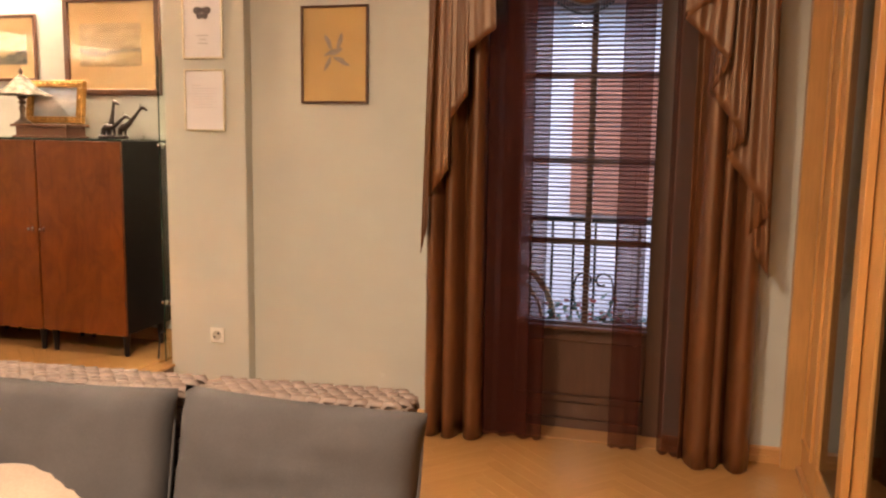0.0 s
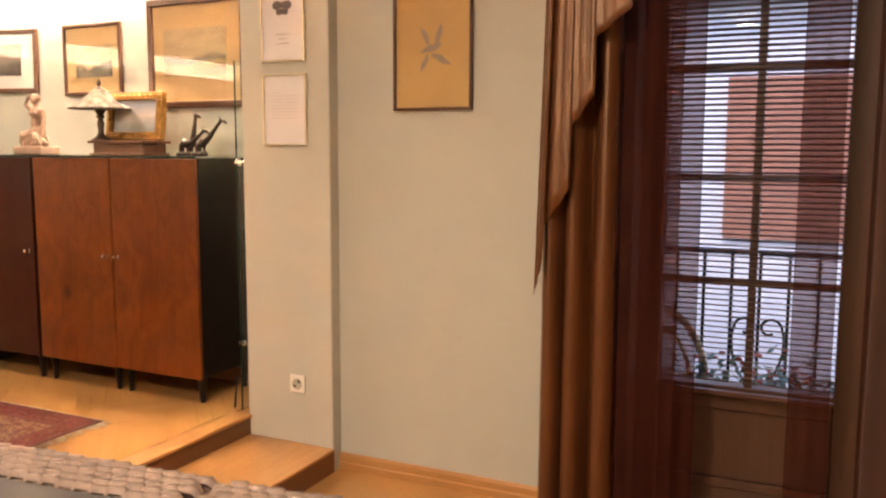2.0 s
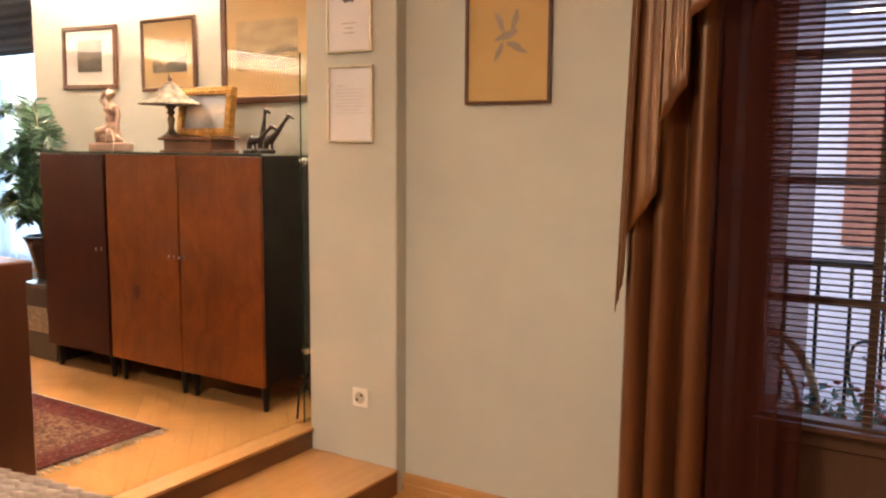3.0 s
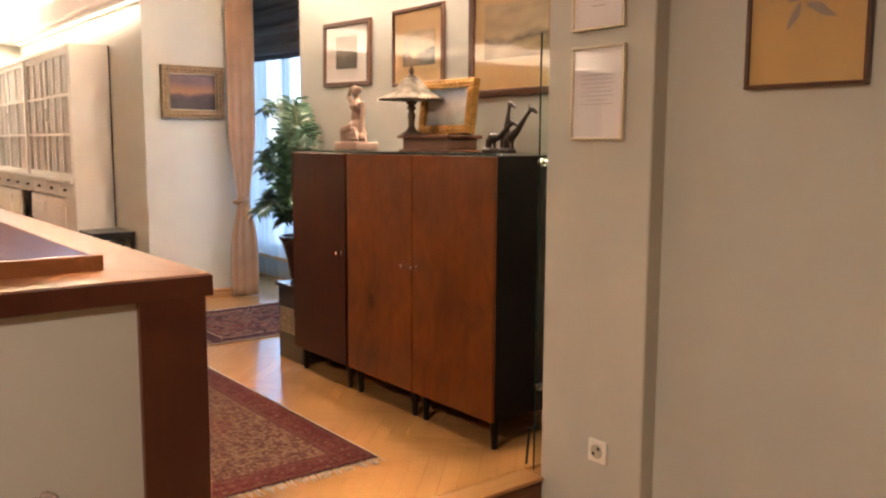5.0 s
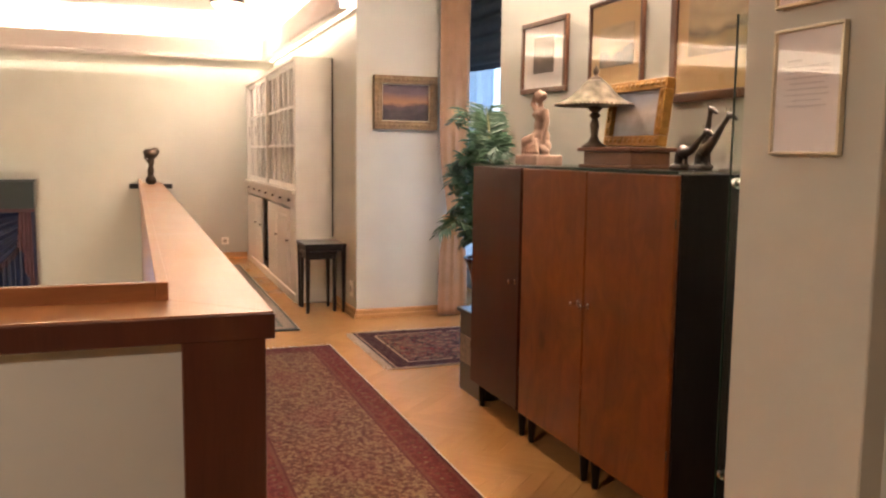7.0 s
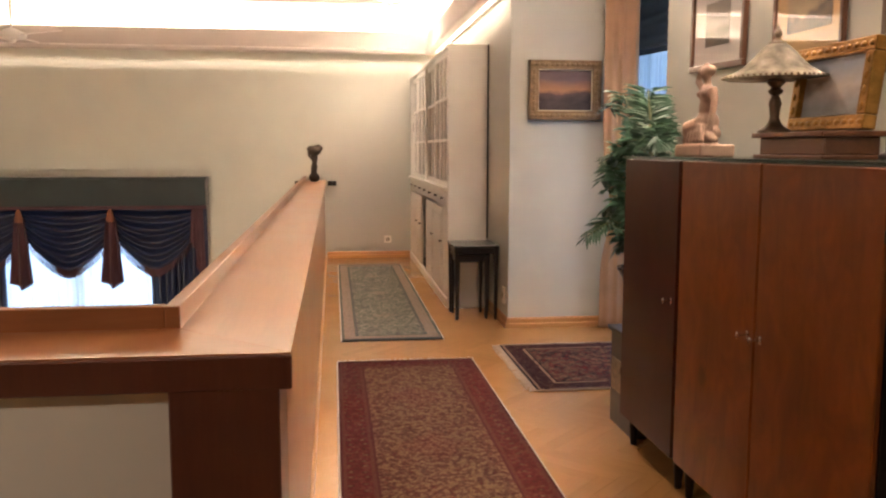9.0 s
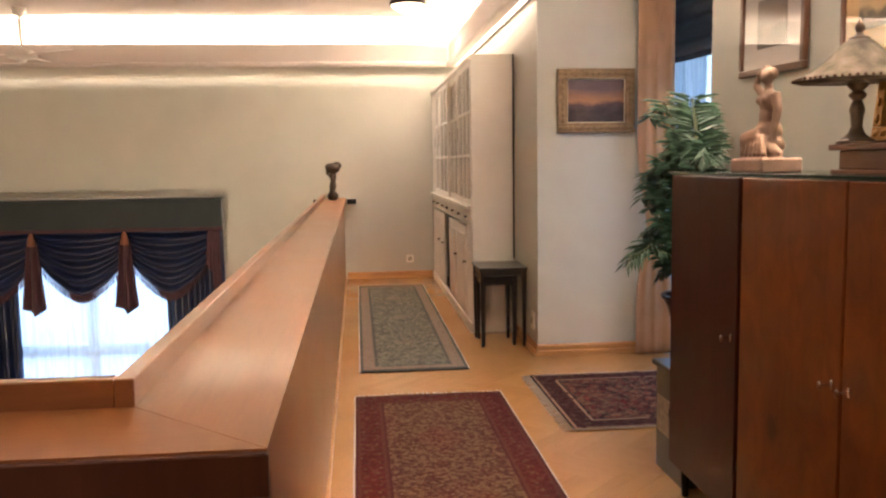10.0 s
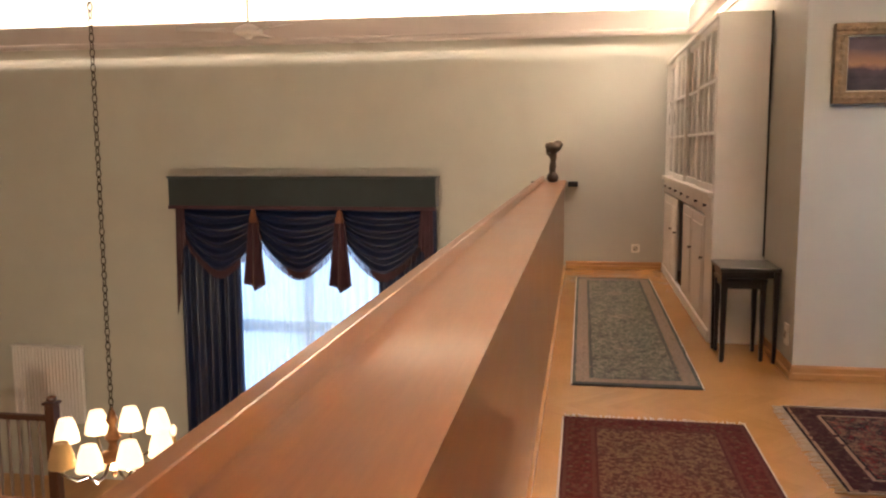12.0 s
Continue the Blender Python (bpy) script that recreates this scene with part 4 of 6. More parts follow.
def rug(x0, y0, x1, y1, material, label, fringe_ends=True, rz=0.0, fringe=0.05, seed=1):
    r = thing("rug", label, "rug", ((x0 + x1) / 2, (y0 + y1) / 2, 0.0), rz)
    hx, hy = (x1 - x0) / 2, (y1 - y0) / 2
    rr = random.Random(seed)

    def f(u, v):
        x, y = -hx + 2 * hx * u, -hy + 2 * hy * v
        w = 0.006 * noise.noise(Vector((x * 3, y * 3, seed)))
        return (x + (w if v in (0, 1) else 0), y + w, 0.009 + 0.0015 * noise.noise(Vector((x * 4, y * 4, 3 + seed))))
    pile = part("rug_face", grid(bmesh.new(), 60, 20, f), material, r)
    thicken(pile, 0.007, -1)
    if fringe_ends:
        for s in (-1, 1):
            bm = bmesh.new()
            n = int(2 * hy / 0.009)
            for i in range(n):
                y = -hy + 2 * hy * (i + 0.5) / n
                ln = fringe * rr.uniform(0.6, 1.15)
                dy = rr.uniform(-0.02, 0.02)
                tube(bm, [(s * (hx - 0.004), y, 0.006), (s * (hx + ln * 0.5), y + dy * 0.4, 0.004), (s * (hx + ln), y + dy, 0.003)], 0.0024, 5)
            part("fringe", bm, FRINGE, r, "knotted cotton fringe")
    for s in (-1, 1):
        part("selvedge", tube(bmesh.new(), [(-hx, s * (hy + 0.002), 0.006), (0, s * (hy + 0.003), 0.006), (hx, s * (hy + 0.002), 0.006)], 0.005, 6), FRINGE, r)
    return r


RUG1 = rug_mat("red_rug_pattern", 1.47, 0.40, (0.072, 0.024, 0.018), (0.235, 0.155, 0.085), (0.085, 0.010, 0.011), (0.098, 0.011, 0.013), (0.095, 0.032, 0.022), (0.07, 0.014, 0.014), 0.10, 46, (0.36, 0.62))
RUG2 = rug_mat("green_rug_pattern", 1.80, 0.335, (0.095, 0.10, 0.082), (0.36, 0.33, 0.26), (0.13, 0.12, 0.095), (0.34, 0.25, 0.19), (0.10, 0.11, 0.09), (0.07, 0.075, 0.07), 0.075, 26, (0.5, 0.35))
RUG3 = rug_mat("navy_rug_pattern", 0.60, 0.52, (0.020, 0.010, 0.013), (0.26, 0.15, 0.09), (0.30, 0.022, 0.016), (0.055, 0.013, 0.015), (0.34, 0.22, 0.14), (0.016, 0.009, 0.011), 0.10, 15, (0.3, 0.5), 0.06)
rug(-6.14, 2.80, -3.19, 3.60, RUG1, "long worn red and beige knotted runner on the parquet", seed=1)
rug(-10.36, 2.83, -6.69, 3.50, RUG2, "long grey-green floral runner with a pale border", False, seed=2)
rug(-6.5375, 3.9125, -5.3375, 4.9475, RUG3, "small dark red and navy knotted rug by the bay", rz=90, seed=3)

LINING = cloth("pale_lining", (0.80, 0.76, 0.72), 0.9, 0.0)
# ---- white dresser built along the gallery ----
dr = thing("white_dresser", "tall white built-in dresser with glazed doors and small drawers", "dresser", (-9.42, 3.68, 0))
L0, L1 = -1.60, 1.62


def dbox(name, *a, mat_=WHITE, parent=None, label="", bev=0.002):
    return part(name, boxed(*a, bev), mat_, parent or dr, label)


dbox("side_panel", L1 - 0.03, 0, 0, L1, 0.315, 2.06)
dbox("side_panel", L0, 0, 0, L0 + 0.03, 0.315, 2.06)
dbox("back_panel", L0 + 0.03, 0.30, 0.07, L1 - 0.03, 0.315, 2.03)
# black strip paints the shaded gap between end panel and wall
dbox("shadow_gap_strip", L1, 0.306, 0.56, L1 + 0.006, 0.316, 2.06, mat_=BLACKWOOD, label="narrow dark strip standing in for the shadow gap at the wall", bev=0.001)
dbox("top", L0 - 0.004, -0.012, 2.03, L1 - 0.03, 0.30, 2.062)
dbox("plinth", L0 + 0.03, -0.012, 0, L1 - 0.03, 0.02, 0.07)
dbox("counter", L0 + 0.03, -0.03, 0.925, L1 - 0.03, 0.295, 0.955)
dbox("shelf", L0 + 0.03, 0.03, 0.785, L1 - 0.03, 0.295, 0.80)
dbox("shelf", L0 + 0.03, 0.09, 1.32, L1 - 0.03, 0.295, 1.335)
dbox("shelf", L0 + 0.03, 0.09, 1.66, L1 - 0.03, 0.295, 1.675)
dbox("stile", L1 - 0.33, 0.0, 0.07, L1 - 0.03, 0.02, 0.925)
n = 7
for i in range(n):
    a, b2 = L0 + 0.03 + (L1 - L0 - 0.06) * i / n, L0 + 0.03 + (L1 - L0 - 0.06) * (i + 1) / n
    d = dbox("drawer", a + 0.005, -0.006, 0.805, b2 - 0.005, 0.02, 0.92)
    kb = tube(bmesh.new(), [((a + b2) / 2, -0.006, 0.862), ((a + b2) / 2, -0.018, 0.862), ((a + b2) / 2, -0.028, 0.862)], [0.006, 0.008, 0.013], 10)
    part("knob", kb, BRONZE, d, "dark round knob", 40)
for a, b2, cols, yo in ((-1.55, -0.80, 2, 0.026), (-0.84, -0.04, 2, 0.0), (-0.08, 0.80, 3, 0.026), (0.76, 1.58, 3, 0.0)):
    d = tagged(new("glazed_door"), "white glazed sliding door")
    d.parent = dr
    z0, z1, fw = 0.957, 2.028, 0.045
    for q in ((a, z0, b2, z0 + fw), (a, z1 - fw, b2, z1), (a, z0 + fw, a + fw, z1 - fw), (b2 - fw, z0 + fw, b2, z1 - fw)):
        part("door_rail", boxed(q[0], yo, q[1], q[2], yo + 0.022, q[3], 0.002), WHITE, d)
    for c in range(1, cols):
        x = a + fw + (b2 - a - 2 * fw) * c / cols
        part("muntin", boxed(x - 0.01, yo + 0.002, z0 + fw, x + 0.01, yo + 0.02, z1 - fw), WHITE, d)
    for r_ in (1, 2):
        z = z0 + fw + (z1 - z0 - 2 * fw) * r_ / 3
        part("muntin", boxed(a + fw, yo + 0.003, z - 0.01, b2 - fw, yo + 0.019, z + 0.01), WHITE, d)
    part("pane", boxed(a + fw, yo + 0.010, z0 + fw, b2 - fw, yo + 0.013, z1 - fw), PANE, d)
    bmf = grid(bmesh.new(), int((b2 - a) / 0.006), 2, lambda u, v, a=a, b2=b2, yo=yo: (a + fw + (b2 - a - 2 * fw) * u, yo + 0.024 + 0.0008 * math.sin(u * (b2 - a) * 170), z0 + fw + (z1 - z0 - 2 * fw) * v))
    part("gathered_lining", bmf, LINING, d, "pale pleated fabric behind the glass", 60)
    part("finger_pull", boxed(a + 0.012, yo - 0.003, 1.45, a + 0.03, yo + 0.001, 1.56), BRONZE, d, "dark recessed pull")
for a, b2 in ((-1.55, -0.78), (-0.77, -0.40), (0.06, 0.66), (0.67, 1.28)):
    d = dbox("lower_door", a, -0.004, 0.075, b2, 0.018, 0.78)
    part("panel", boxed(a + 0.06, -0.010, 0.14, b2 - 0.06, -0.003, 0.715, 0.003), WHITE, d)
    part("knob", tube(bmesh.new(), [(b2 - 0.03, -0.004, 0.5), (b2 - 0.03, -0.02, 0.5), (b2 - 0.03, -0.028, 0.5)], [0.005, 0.007, 0.012], 10), BRONZE, d, "dark round knob", 40)

# ---- nest of tables ----


def small_table(name, w, d, h, at, label):
    t = thing(name, label, "table", at, group="nest of tables")
    part("tabletop", boxed(-w / 2, -d / 2, h - 0.022, w / 2, d / 2, h, 0.003, 2), BLACKWOOD, t)
    part("apron", boxed(-w / 2 + 0.015, -d / 2 + 0.015, h - 0.06, w / 2 - 0.015, d / 2 - 0.015, h - 0.022), BLACKWOOD, t)
    for sx in (-1, 1):
        for sy in (-1, 1):
            bm = bmesh.new()
            bmesh.ops.create_cone(bm, cap_ends=True, segments=4, radius1=0.013, radius2=0.024, depth=h - 0.022, matrix=Matrix.Translation((sx * (w / 2 - 0.022), sy * (d / 2 - 0.022), (h - 0.022) / 2)) @ Matrix.Rotation(radians(45), 4, "Z"))
            part("leg", bm, BLACKWOOD, t)
    return t


small_table("nest_table", 0.38, 0.335, 0.555, (-7.48, 3.825, 0), "small black lacquered side table with tapered legs")
small_table("nest_table", 0.29, 0.26, 0.485, (-7.48, 3.80, 0), "smaller black lacquered table nested under the other")


# ---- sockets ----


def socket(m, label="cream plastic double socket plate on the wall", w=0.083, h=0.083):
    s = tagged(new("wall_socket"), label, "socket", "wall sockets")
    s.matrix_basis = m
    part("plate", boxed(-w / 2, -0.011, -h / 2, w / 2, 0, h / 2, 0.004, 2), PLASTIC, s)
    bm = bmesh.new()
    tube(bm, [(0, -0.0135, 0), (0, -0.0105, 0)], 0.026, 22)
    ring = part("well", bm, plain("socket_well", (0.50, 0.47, 0.38), 0.4) if "socket_well" not in bpy.data.materials else bpy.data.materials["socket_well"], s)
    for x, z in ((-0.013, -0.010), (0.010, 0.012)):
        part("hole", tube(bmesh.new(), [(x, -0.0146, z), (x, -0.0134, z)], 0.0068, 10), DARK, ring)
    return s


socket(pose(-2.37, NORTH - 0.001, 0.187), "cream plastic socket plate on the pier above the step")
socket(pose(FAR + 0.001, 3.41, 0.212, 0, 0, 90), "cream plastic socket plate on the end wall")
socket(pose(-7.13, NORTH - 0.001, 0.215), "cream plastic socket plate near the wall corner", 0.083, 0.12)

# ---- bronze on the parapet's end ----
bm = blobs([((0, 0, 0.04), (0.055, 0.045, 0.05), 0), ((0.0, 0, 0.13), (0.035, 0.03, 0.07), 5), ((0.005, 0, 0.22), (0.035, 0.03, 0.05), 0), ((0.0, 0.0, 0.30), (0.075, 0.06, 0.045), 15), ((0.04, 0.02, 0.32), (0.05, 0.045, 0.04), 0)])
tube(bm, [(-0.02, 0, 0.22), (-0.055, -0.01, 0.25), (-0.05, 0, 0.30)], [0.014, 0.012, 0.012], 8)
figure("bronze_sculpture", bm, BRONZE, "small dark bronze sculpture on the end of the parapet", pose(-10.55, 2.585, RAIL, 0, 0, 90) @ Matrix.Diagonal((1.1, 1.1, 1.12, 1)), 0.01)
for y in (2.405, 2.775):
    solid("rail_bracket", boxed(FAR, y - 0.05, RAIL - 0.065, FAR + 0.09, y + 0.05, RAIL - 0.01, 0.006, 2), BLACKWOOD, "small dark wooden bracket fixed to the end wall", "bracket", group="rail brackets")


def drape(bm, x0, x1, z0, z1, folds, amp, y=0.0, pinch=None, nv=26, seed=0, sharp=1.0, top_amp=0.6):
    """Hanging cloth with folds; pinch: (height, x, factor) of a tie-back."""
    rr = random.Random(seed)
    wid = [rr.uniform(0.55, 1.6) for _ in range(folds)]
    amps = [rr.uniform(0.55, 1.25) for _ in range(folds + 1)]
    marks = [sum(wid[:i]) / sum(wid) for i in range(folds + 1)]

    def f(u, v):
        z = z1 + (z0 - z1) * v
        i = max(k for k in range(folds) if marks[k] <= u + 1e-9)
        q = (u - marks[i]) / (marks[i + 1] - marks[i])
        a = 2 * math.pi * (i + q)
        k = amp * (top_amp + (1 - top_amp) * v) * (amps[i] + (amps[i + 1] - amps[i]) * q)
        w = math.sin(a) + 0.22 * math.sin(2 * a + 1.3 + 0.5 * v)
        w = math.copysign(abs(w) ** sharp, w)
        x = x0 + (x1 - x0) * u + 0.35 * k * math.cos(a)
        yy = y + k * w
        if pinch:
            pz, px, pk = pinch
            q = math.exp(-((z - pz) / (0.32 if z > pz else 0.22)) ** 2) * (1 - pk)
            x = x * (1 - q) + px * q
            yy = y + (yy - y) * (1 - 0.55 * q)
        return (x, yy, z)
    return grid(bm, folds * 12, nv, f)


def swag(bm, xa, xb, ztop, drop, bulge, n=7, flat=0.0):
    def f(u, v):
        s = math.sin(math.pi * u)
        z = ztop - flat * v - drop * v * s ** 0.42
        y = -bulge * (0.3 + s) * (0.35 + 0.65 * math.sin(math.pi * min(1, v * 0.8 + 0.12))) + 0.036 * math.sin(2 * math.pi * n * v) * s
        return (xa + (xb - xa) * (u + 0.06 * math.sin(2 * math.pi * u) * v), y, z)
    return grid(bm, 28, 42, f)


def cascade(bm, hem, ztop, y=0.0, depth=0.09, gather=0.75, pleat=0.05):
    """A pleated tail hanging from ztop, whose hem runs down the zigzag (x, z) points; shorter pleats lie in front."""
    seg = 16
    n = (len(hem) - 1) * seg

    def f(u, v):
        s = u * (len(hem) - 1)
        i = min(int(s), len(hem) - 2)
        k = s - i
        x = hem[i][0] + (hem[i + 1][0] - hem[i][0]) * k
        zb = hem[i][1] + (hem[i + 1][1] - hem[i][1]) * k
        yy = y - depth * (1 - u) - pleat * (k if i % 2 else 1 - k) * (0.35 + 0.65 * v) + 0.007 * math.sin(5 * math.pi * k + 0.6 * i) * (0.5 + 0.5 * v)
        xm = (hem[0][0] + hem[-1][0]) / 2
        q = gather + (1 - gather) * v
        return (xm + (x - xm) * q, yy, ztop + (zb - ztop) * v)
    return grid(bm, n, 20, f)


def cloth_part(name, bm, material, parent, label="", d=0.003):
    return thicken(part(name, bm, material, parent, label, 35 if "tail" in name else 180), d)


# ---- hall window and its curtains ----
win = tagged(new("window_hall"), "tall white casement window of the hall", "window", kind="structure")
win.matrix_basis = pose(FAR, 0, 0, 0, 0, 90)
for q in ((W0, -1.95, W0 + 0.07, WZ), (W1 - 0.07, -1.95, W1, WZ), (-0.16, -1.88, -0.03, WZ - 0.07)):
    part("window_frame", boxed(q[0], 0.10, q[1], q[2], 0.17, q[3], 0.004), WHITE, win)
for q in ((W0 + 0.07, WZ - 0.07, W1 - 0.07, WZ), (W0 + 0.07, -1.95, W1 - 0.07, -1.88), (W0 + 0.07, -0.80, -0.16, -0.66), (-0.03, -0.80, W1 - 0.07, -0.66)):
    part("window_frame", boxed(q[0], 0.105, q[1], q[2], 0.165, q[3], 0.004), WHITE, win)
for a, b2 in ((W0 + 0.07, -0.16), (-0.03, W1 - 0.07)):
    for z0, z1 in ((-1.88, -0.80), (-0.66, WZ - 0.07)):
        part("pane", boxed(a, 0.130, z0, b2, 0.136, z1), PANE, win).visible_shadow = False
hc = tagged(new("hall_curtains"), "dark blue velvet curtains with a pelmet, swags and plum fringe", "curtain")
hc.matrix_basis = pose(FAR, 0, 0, 0, 0, 90)
PL, PR, PT, PB = -1.548, 1.385, 0.935, 0.60
bm = bmesh.new()
box(bm, PL, -0.20, PB + 0.03, PR, -0.185, PT - 0.01, 0.004)
box(bm, PL, -0.185, PB + 0.03, PL + 0.015, -0.002, PT - 0.01)
box(bm, PR - 0.015, -0.185, PB + 0.03, PR, -0.002, PT - 0.01)
box(bm, PL - 0.012, -0.212, PT - 0.01, PR + 0.012, -0.002, PT + 0.012, 0.005, 2)
part("pelmet", bm, cloth("pelmet_cloth", (0.016, 0.028, 0.030), 0.75, 0.5), hc, "dark teal pelmet board")
part("pelmet_trim", boxed(PL - 0.006, -0.207, PB - 0.005, PR + 0.006, -0.186, PB + 0.032, 0.004), PLUM, hc, "plum braid")
edges = (-1.42, -0.585, 0.365, 1.26)
for a, b2 in zip(edges, edges[1:]):
    bm = swag(bmesh.new(), a - 0.05, b2 + 0.05, PB + 0.01, 0.70, 0.07, 5)
    bmesh.ops.translate(bm, verts=bm.verts, vec=(0, -0.10, 0))
    s = cloth_part("swag", bm, NAVY, hc)
    bm = bmesh.new()
    rr = random.Random(5)
    for i in range(60):
        u = (i + 0.5) / 60
        sn = math.sin(math.pi * u)
        x = a - 0.05 + (b2 - a + 0.1) * (u + 0.06 * math.sin(2 * math.pi * u))
        z = PB + 0.01 - 0.70 * sn ** 0.42
        tube(bm, [(x, -0.115 - 0.05 * sn, z + 0.02), (x, -0.12 - 0.05 * sn, z - 0.03), (x + rr.uniform(-0.006, 0.006), -0.12 - 0.05 * sn, z - 0.075)], 0.007, 5)
    part("fringe", bm, PLUM, s, "plum fringe")
for xc in (-0.585, 0.365):
    bm = bmesh.new()
    def tail(u, v, xc=xc):
        wv = 0.055 + 0.07 * v
        z = 0.50 - v * (0.70 + 0.085 * (1 - abs(2 * u - 1)) ** 1)
        return (xc + (2 * u - 1) * wv, -0.19 - 0.03 * math.cos(4 * math.pi * u) * (0.4 + v), z)
    grid(bm, 24, 16, tail)
    tl = cloth_part("tail", bm, PLUM, hc, "hanging plum tail")
    part("rosette", lathe(bmesh.new(), [(0.012, 0.6), (0.03, 0.57), (0.034, 0.53), (0.045, 0.50), (0.04, 0.46)], 14, (xc, -0.215, 0)), plain("rosette_silk", (0.20, 0.075, 0.04), 0.5), tl, "coppery tassel knot", 50)
for xi, xo, sg in ((-1.36, -1.545, -1), (1.20, 1.38, 1)):
    bm = cascade(bmesh.new(), [(xi, 0.22), (xi + sg * 0.11, 0.08), (xi + sg * 0.06, -0.06), (xi + sg * 0.16, -0.22), (xi + sg * 0.11, -0.36), (xi + sg * 0.185, -0.60)], PB, -0.10, 0.06)
    cloth_part("side_tail", bm, PLUM, hc, "hanging plum tail")
cloth_part("drape", drape(bmesh.new(), -1.50, -0.80, WELL + 0.02, PB, 6, 0.045, -0.10, seed=1), NAVY, hc)
cloth_part("drape", drape(bmesh.new(), 0.74, 1.37, WELL + 0.02, PB, 6, 0.045, -0.10, seed=2), NAVY, hc)
part("sheer", drape(bmesh.new(), W0 - 0.05, W1 + 0.05, WELL + 0.3, PB, 22, 0.016, -0.035, seed=3), SHEERWHITE, hc, "thin white sheer", 180)

# ---- radiator ----
rad = tagged(new("radiator"), "white ribbed panel radiator on the end wall", "radiator")
rad.matrix_basis = pose(FAR, -3.20, -1.92, 0, 0, 90)
part("back_panel", boxed(-0.43, -0.06, 0, 0.43, -0.02, 0.90, 0.006), RADWHITE, rad)
part("top_grille", boxed(-0.435, -0.12, 0.90, 0.435, -0.015, 0.915, 0.003), RADWHITE, rad)
rib = boxed(-0.015, -0.115, 0.01, 0.015, -0.061, 0.895, 0.008, 2)
rib_me = mesh_of("rib", rib, RADWHITE)
for i in range(20):
    r = new("rib", rib_me)
    r.parent, r.location = rad, (-0.405 + i * 0.0426, 0, 0)
for s in (-0.3, 0.3):
    part("wall_bracket", boxed(s - 0.02, -0.03, 0.1, s + 0.02, 0.0, 0.8), RADWHITE, rad)

# ---- stair balustrade in the hall ----
bal = thing("stair_balustrade", "dark wooden stair balustrade with slim balusters", "balustrade", (-9.5, -2.15, WELL))
STAIR = timber("dark_stair_wood", (0.05, 0.018, 0.010), (0.10, 0.038, 0.02), 0.35, 1.0, "z", coat=0.2)
bm = boxed(-0.05, -0.05, 0, 0.05, 0.05, 1.40, 0.006, 2)
box(bm, -0.065, -0.065, 1.40, 0.065, 0.065, 1.43, 0.006, 2)
lathe(bm, [(0.03, 1.43), (0.05, 1.45), (0.045, 1.475), (0.001, 1.49)], 14)
part("newel_post", bm, STAIR, bal)
part("handrail", boxed(-0.035, -2.2, 1.235, 0.035, -0.05, 1.29, 0.01, 2), STAIR, bal)
part("bottom_rail", boxed(-0.03, -2.2, 0.05, 0.03, -0.05, 0.10, 0.004), STAIR, bal)
blm = mesh_of("baluster", lathe(bmesh.new(), [(0.016, 0.10), (0.02, 0.3), (0.012, 0.45), (0.02, 0.7), (0.012, 1.0), (0.016, 1.235)], 8), plain("pale_baluster", (0.20, 0.15, 0.12), 0.45), 50)
for i in range(19):
    o = new("baluster", blm)
    o.parent, o.location = bal, (0, -0.15 - 0.11 * i, 0)

# ---- chandelier ----
CX, CY = -6.5, 0.305
ch = thing("chandelier", "bronze eight-armed chandelier with small fabric shades on a long chain", "chandelier", (CX, CY, -0.42))
part("column", lathe(bmesh.new(), [(0.004, -0.16), (0.016, -0.14), (0.01, -0.12), (0.05, -0.10), (0.085, -0.05), (0.075, -0.02), (0.03, 0.0), (0.022, 0.04), (0.045, 0.07), (0.03, 0.10), (0.018, 0.14), (0.034, 0.17), (0.02, 0.21), (0.008, 0.24)], 20), plain("aged_brass", (0.30, 0.15, 0.07), 0.35, 0.7, var=0.3, scale=25), ch, smooth=50)
bm = bmesh.new()
z, i = 0.235, 0
while z < CEIL + 0.42 - 0.09:
    R = Matrix.Translation((0, 0, z)) @ Matrix.Rotation(radians(90 * (i % 2)), 4, "Z")
    pts = [R @ Vector((0.013 * math.sin(2 * math.pi * k / 10), 0, 0.024 * math.cos(2 * math.pi * k / 10))) for k in range(11)]
    tube(bm, pts, 0.0035, 5)
    z += 0.0395
    i += 1
part("chain", bm, BRONZE, ch, "long bronze chain", 60)
part("ceiling_cup", lathe(bmesh.new(), [(0.012, CEIL + 0.42 - 0.09), (0.05, CEIL + 0.42 - 0.05), (0.06, CEIL + 0.42)], 20), BRONZE, ch, smooth=50)
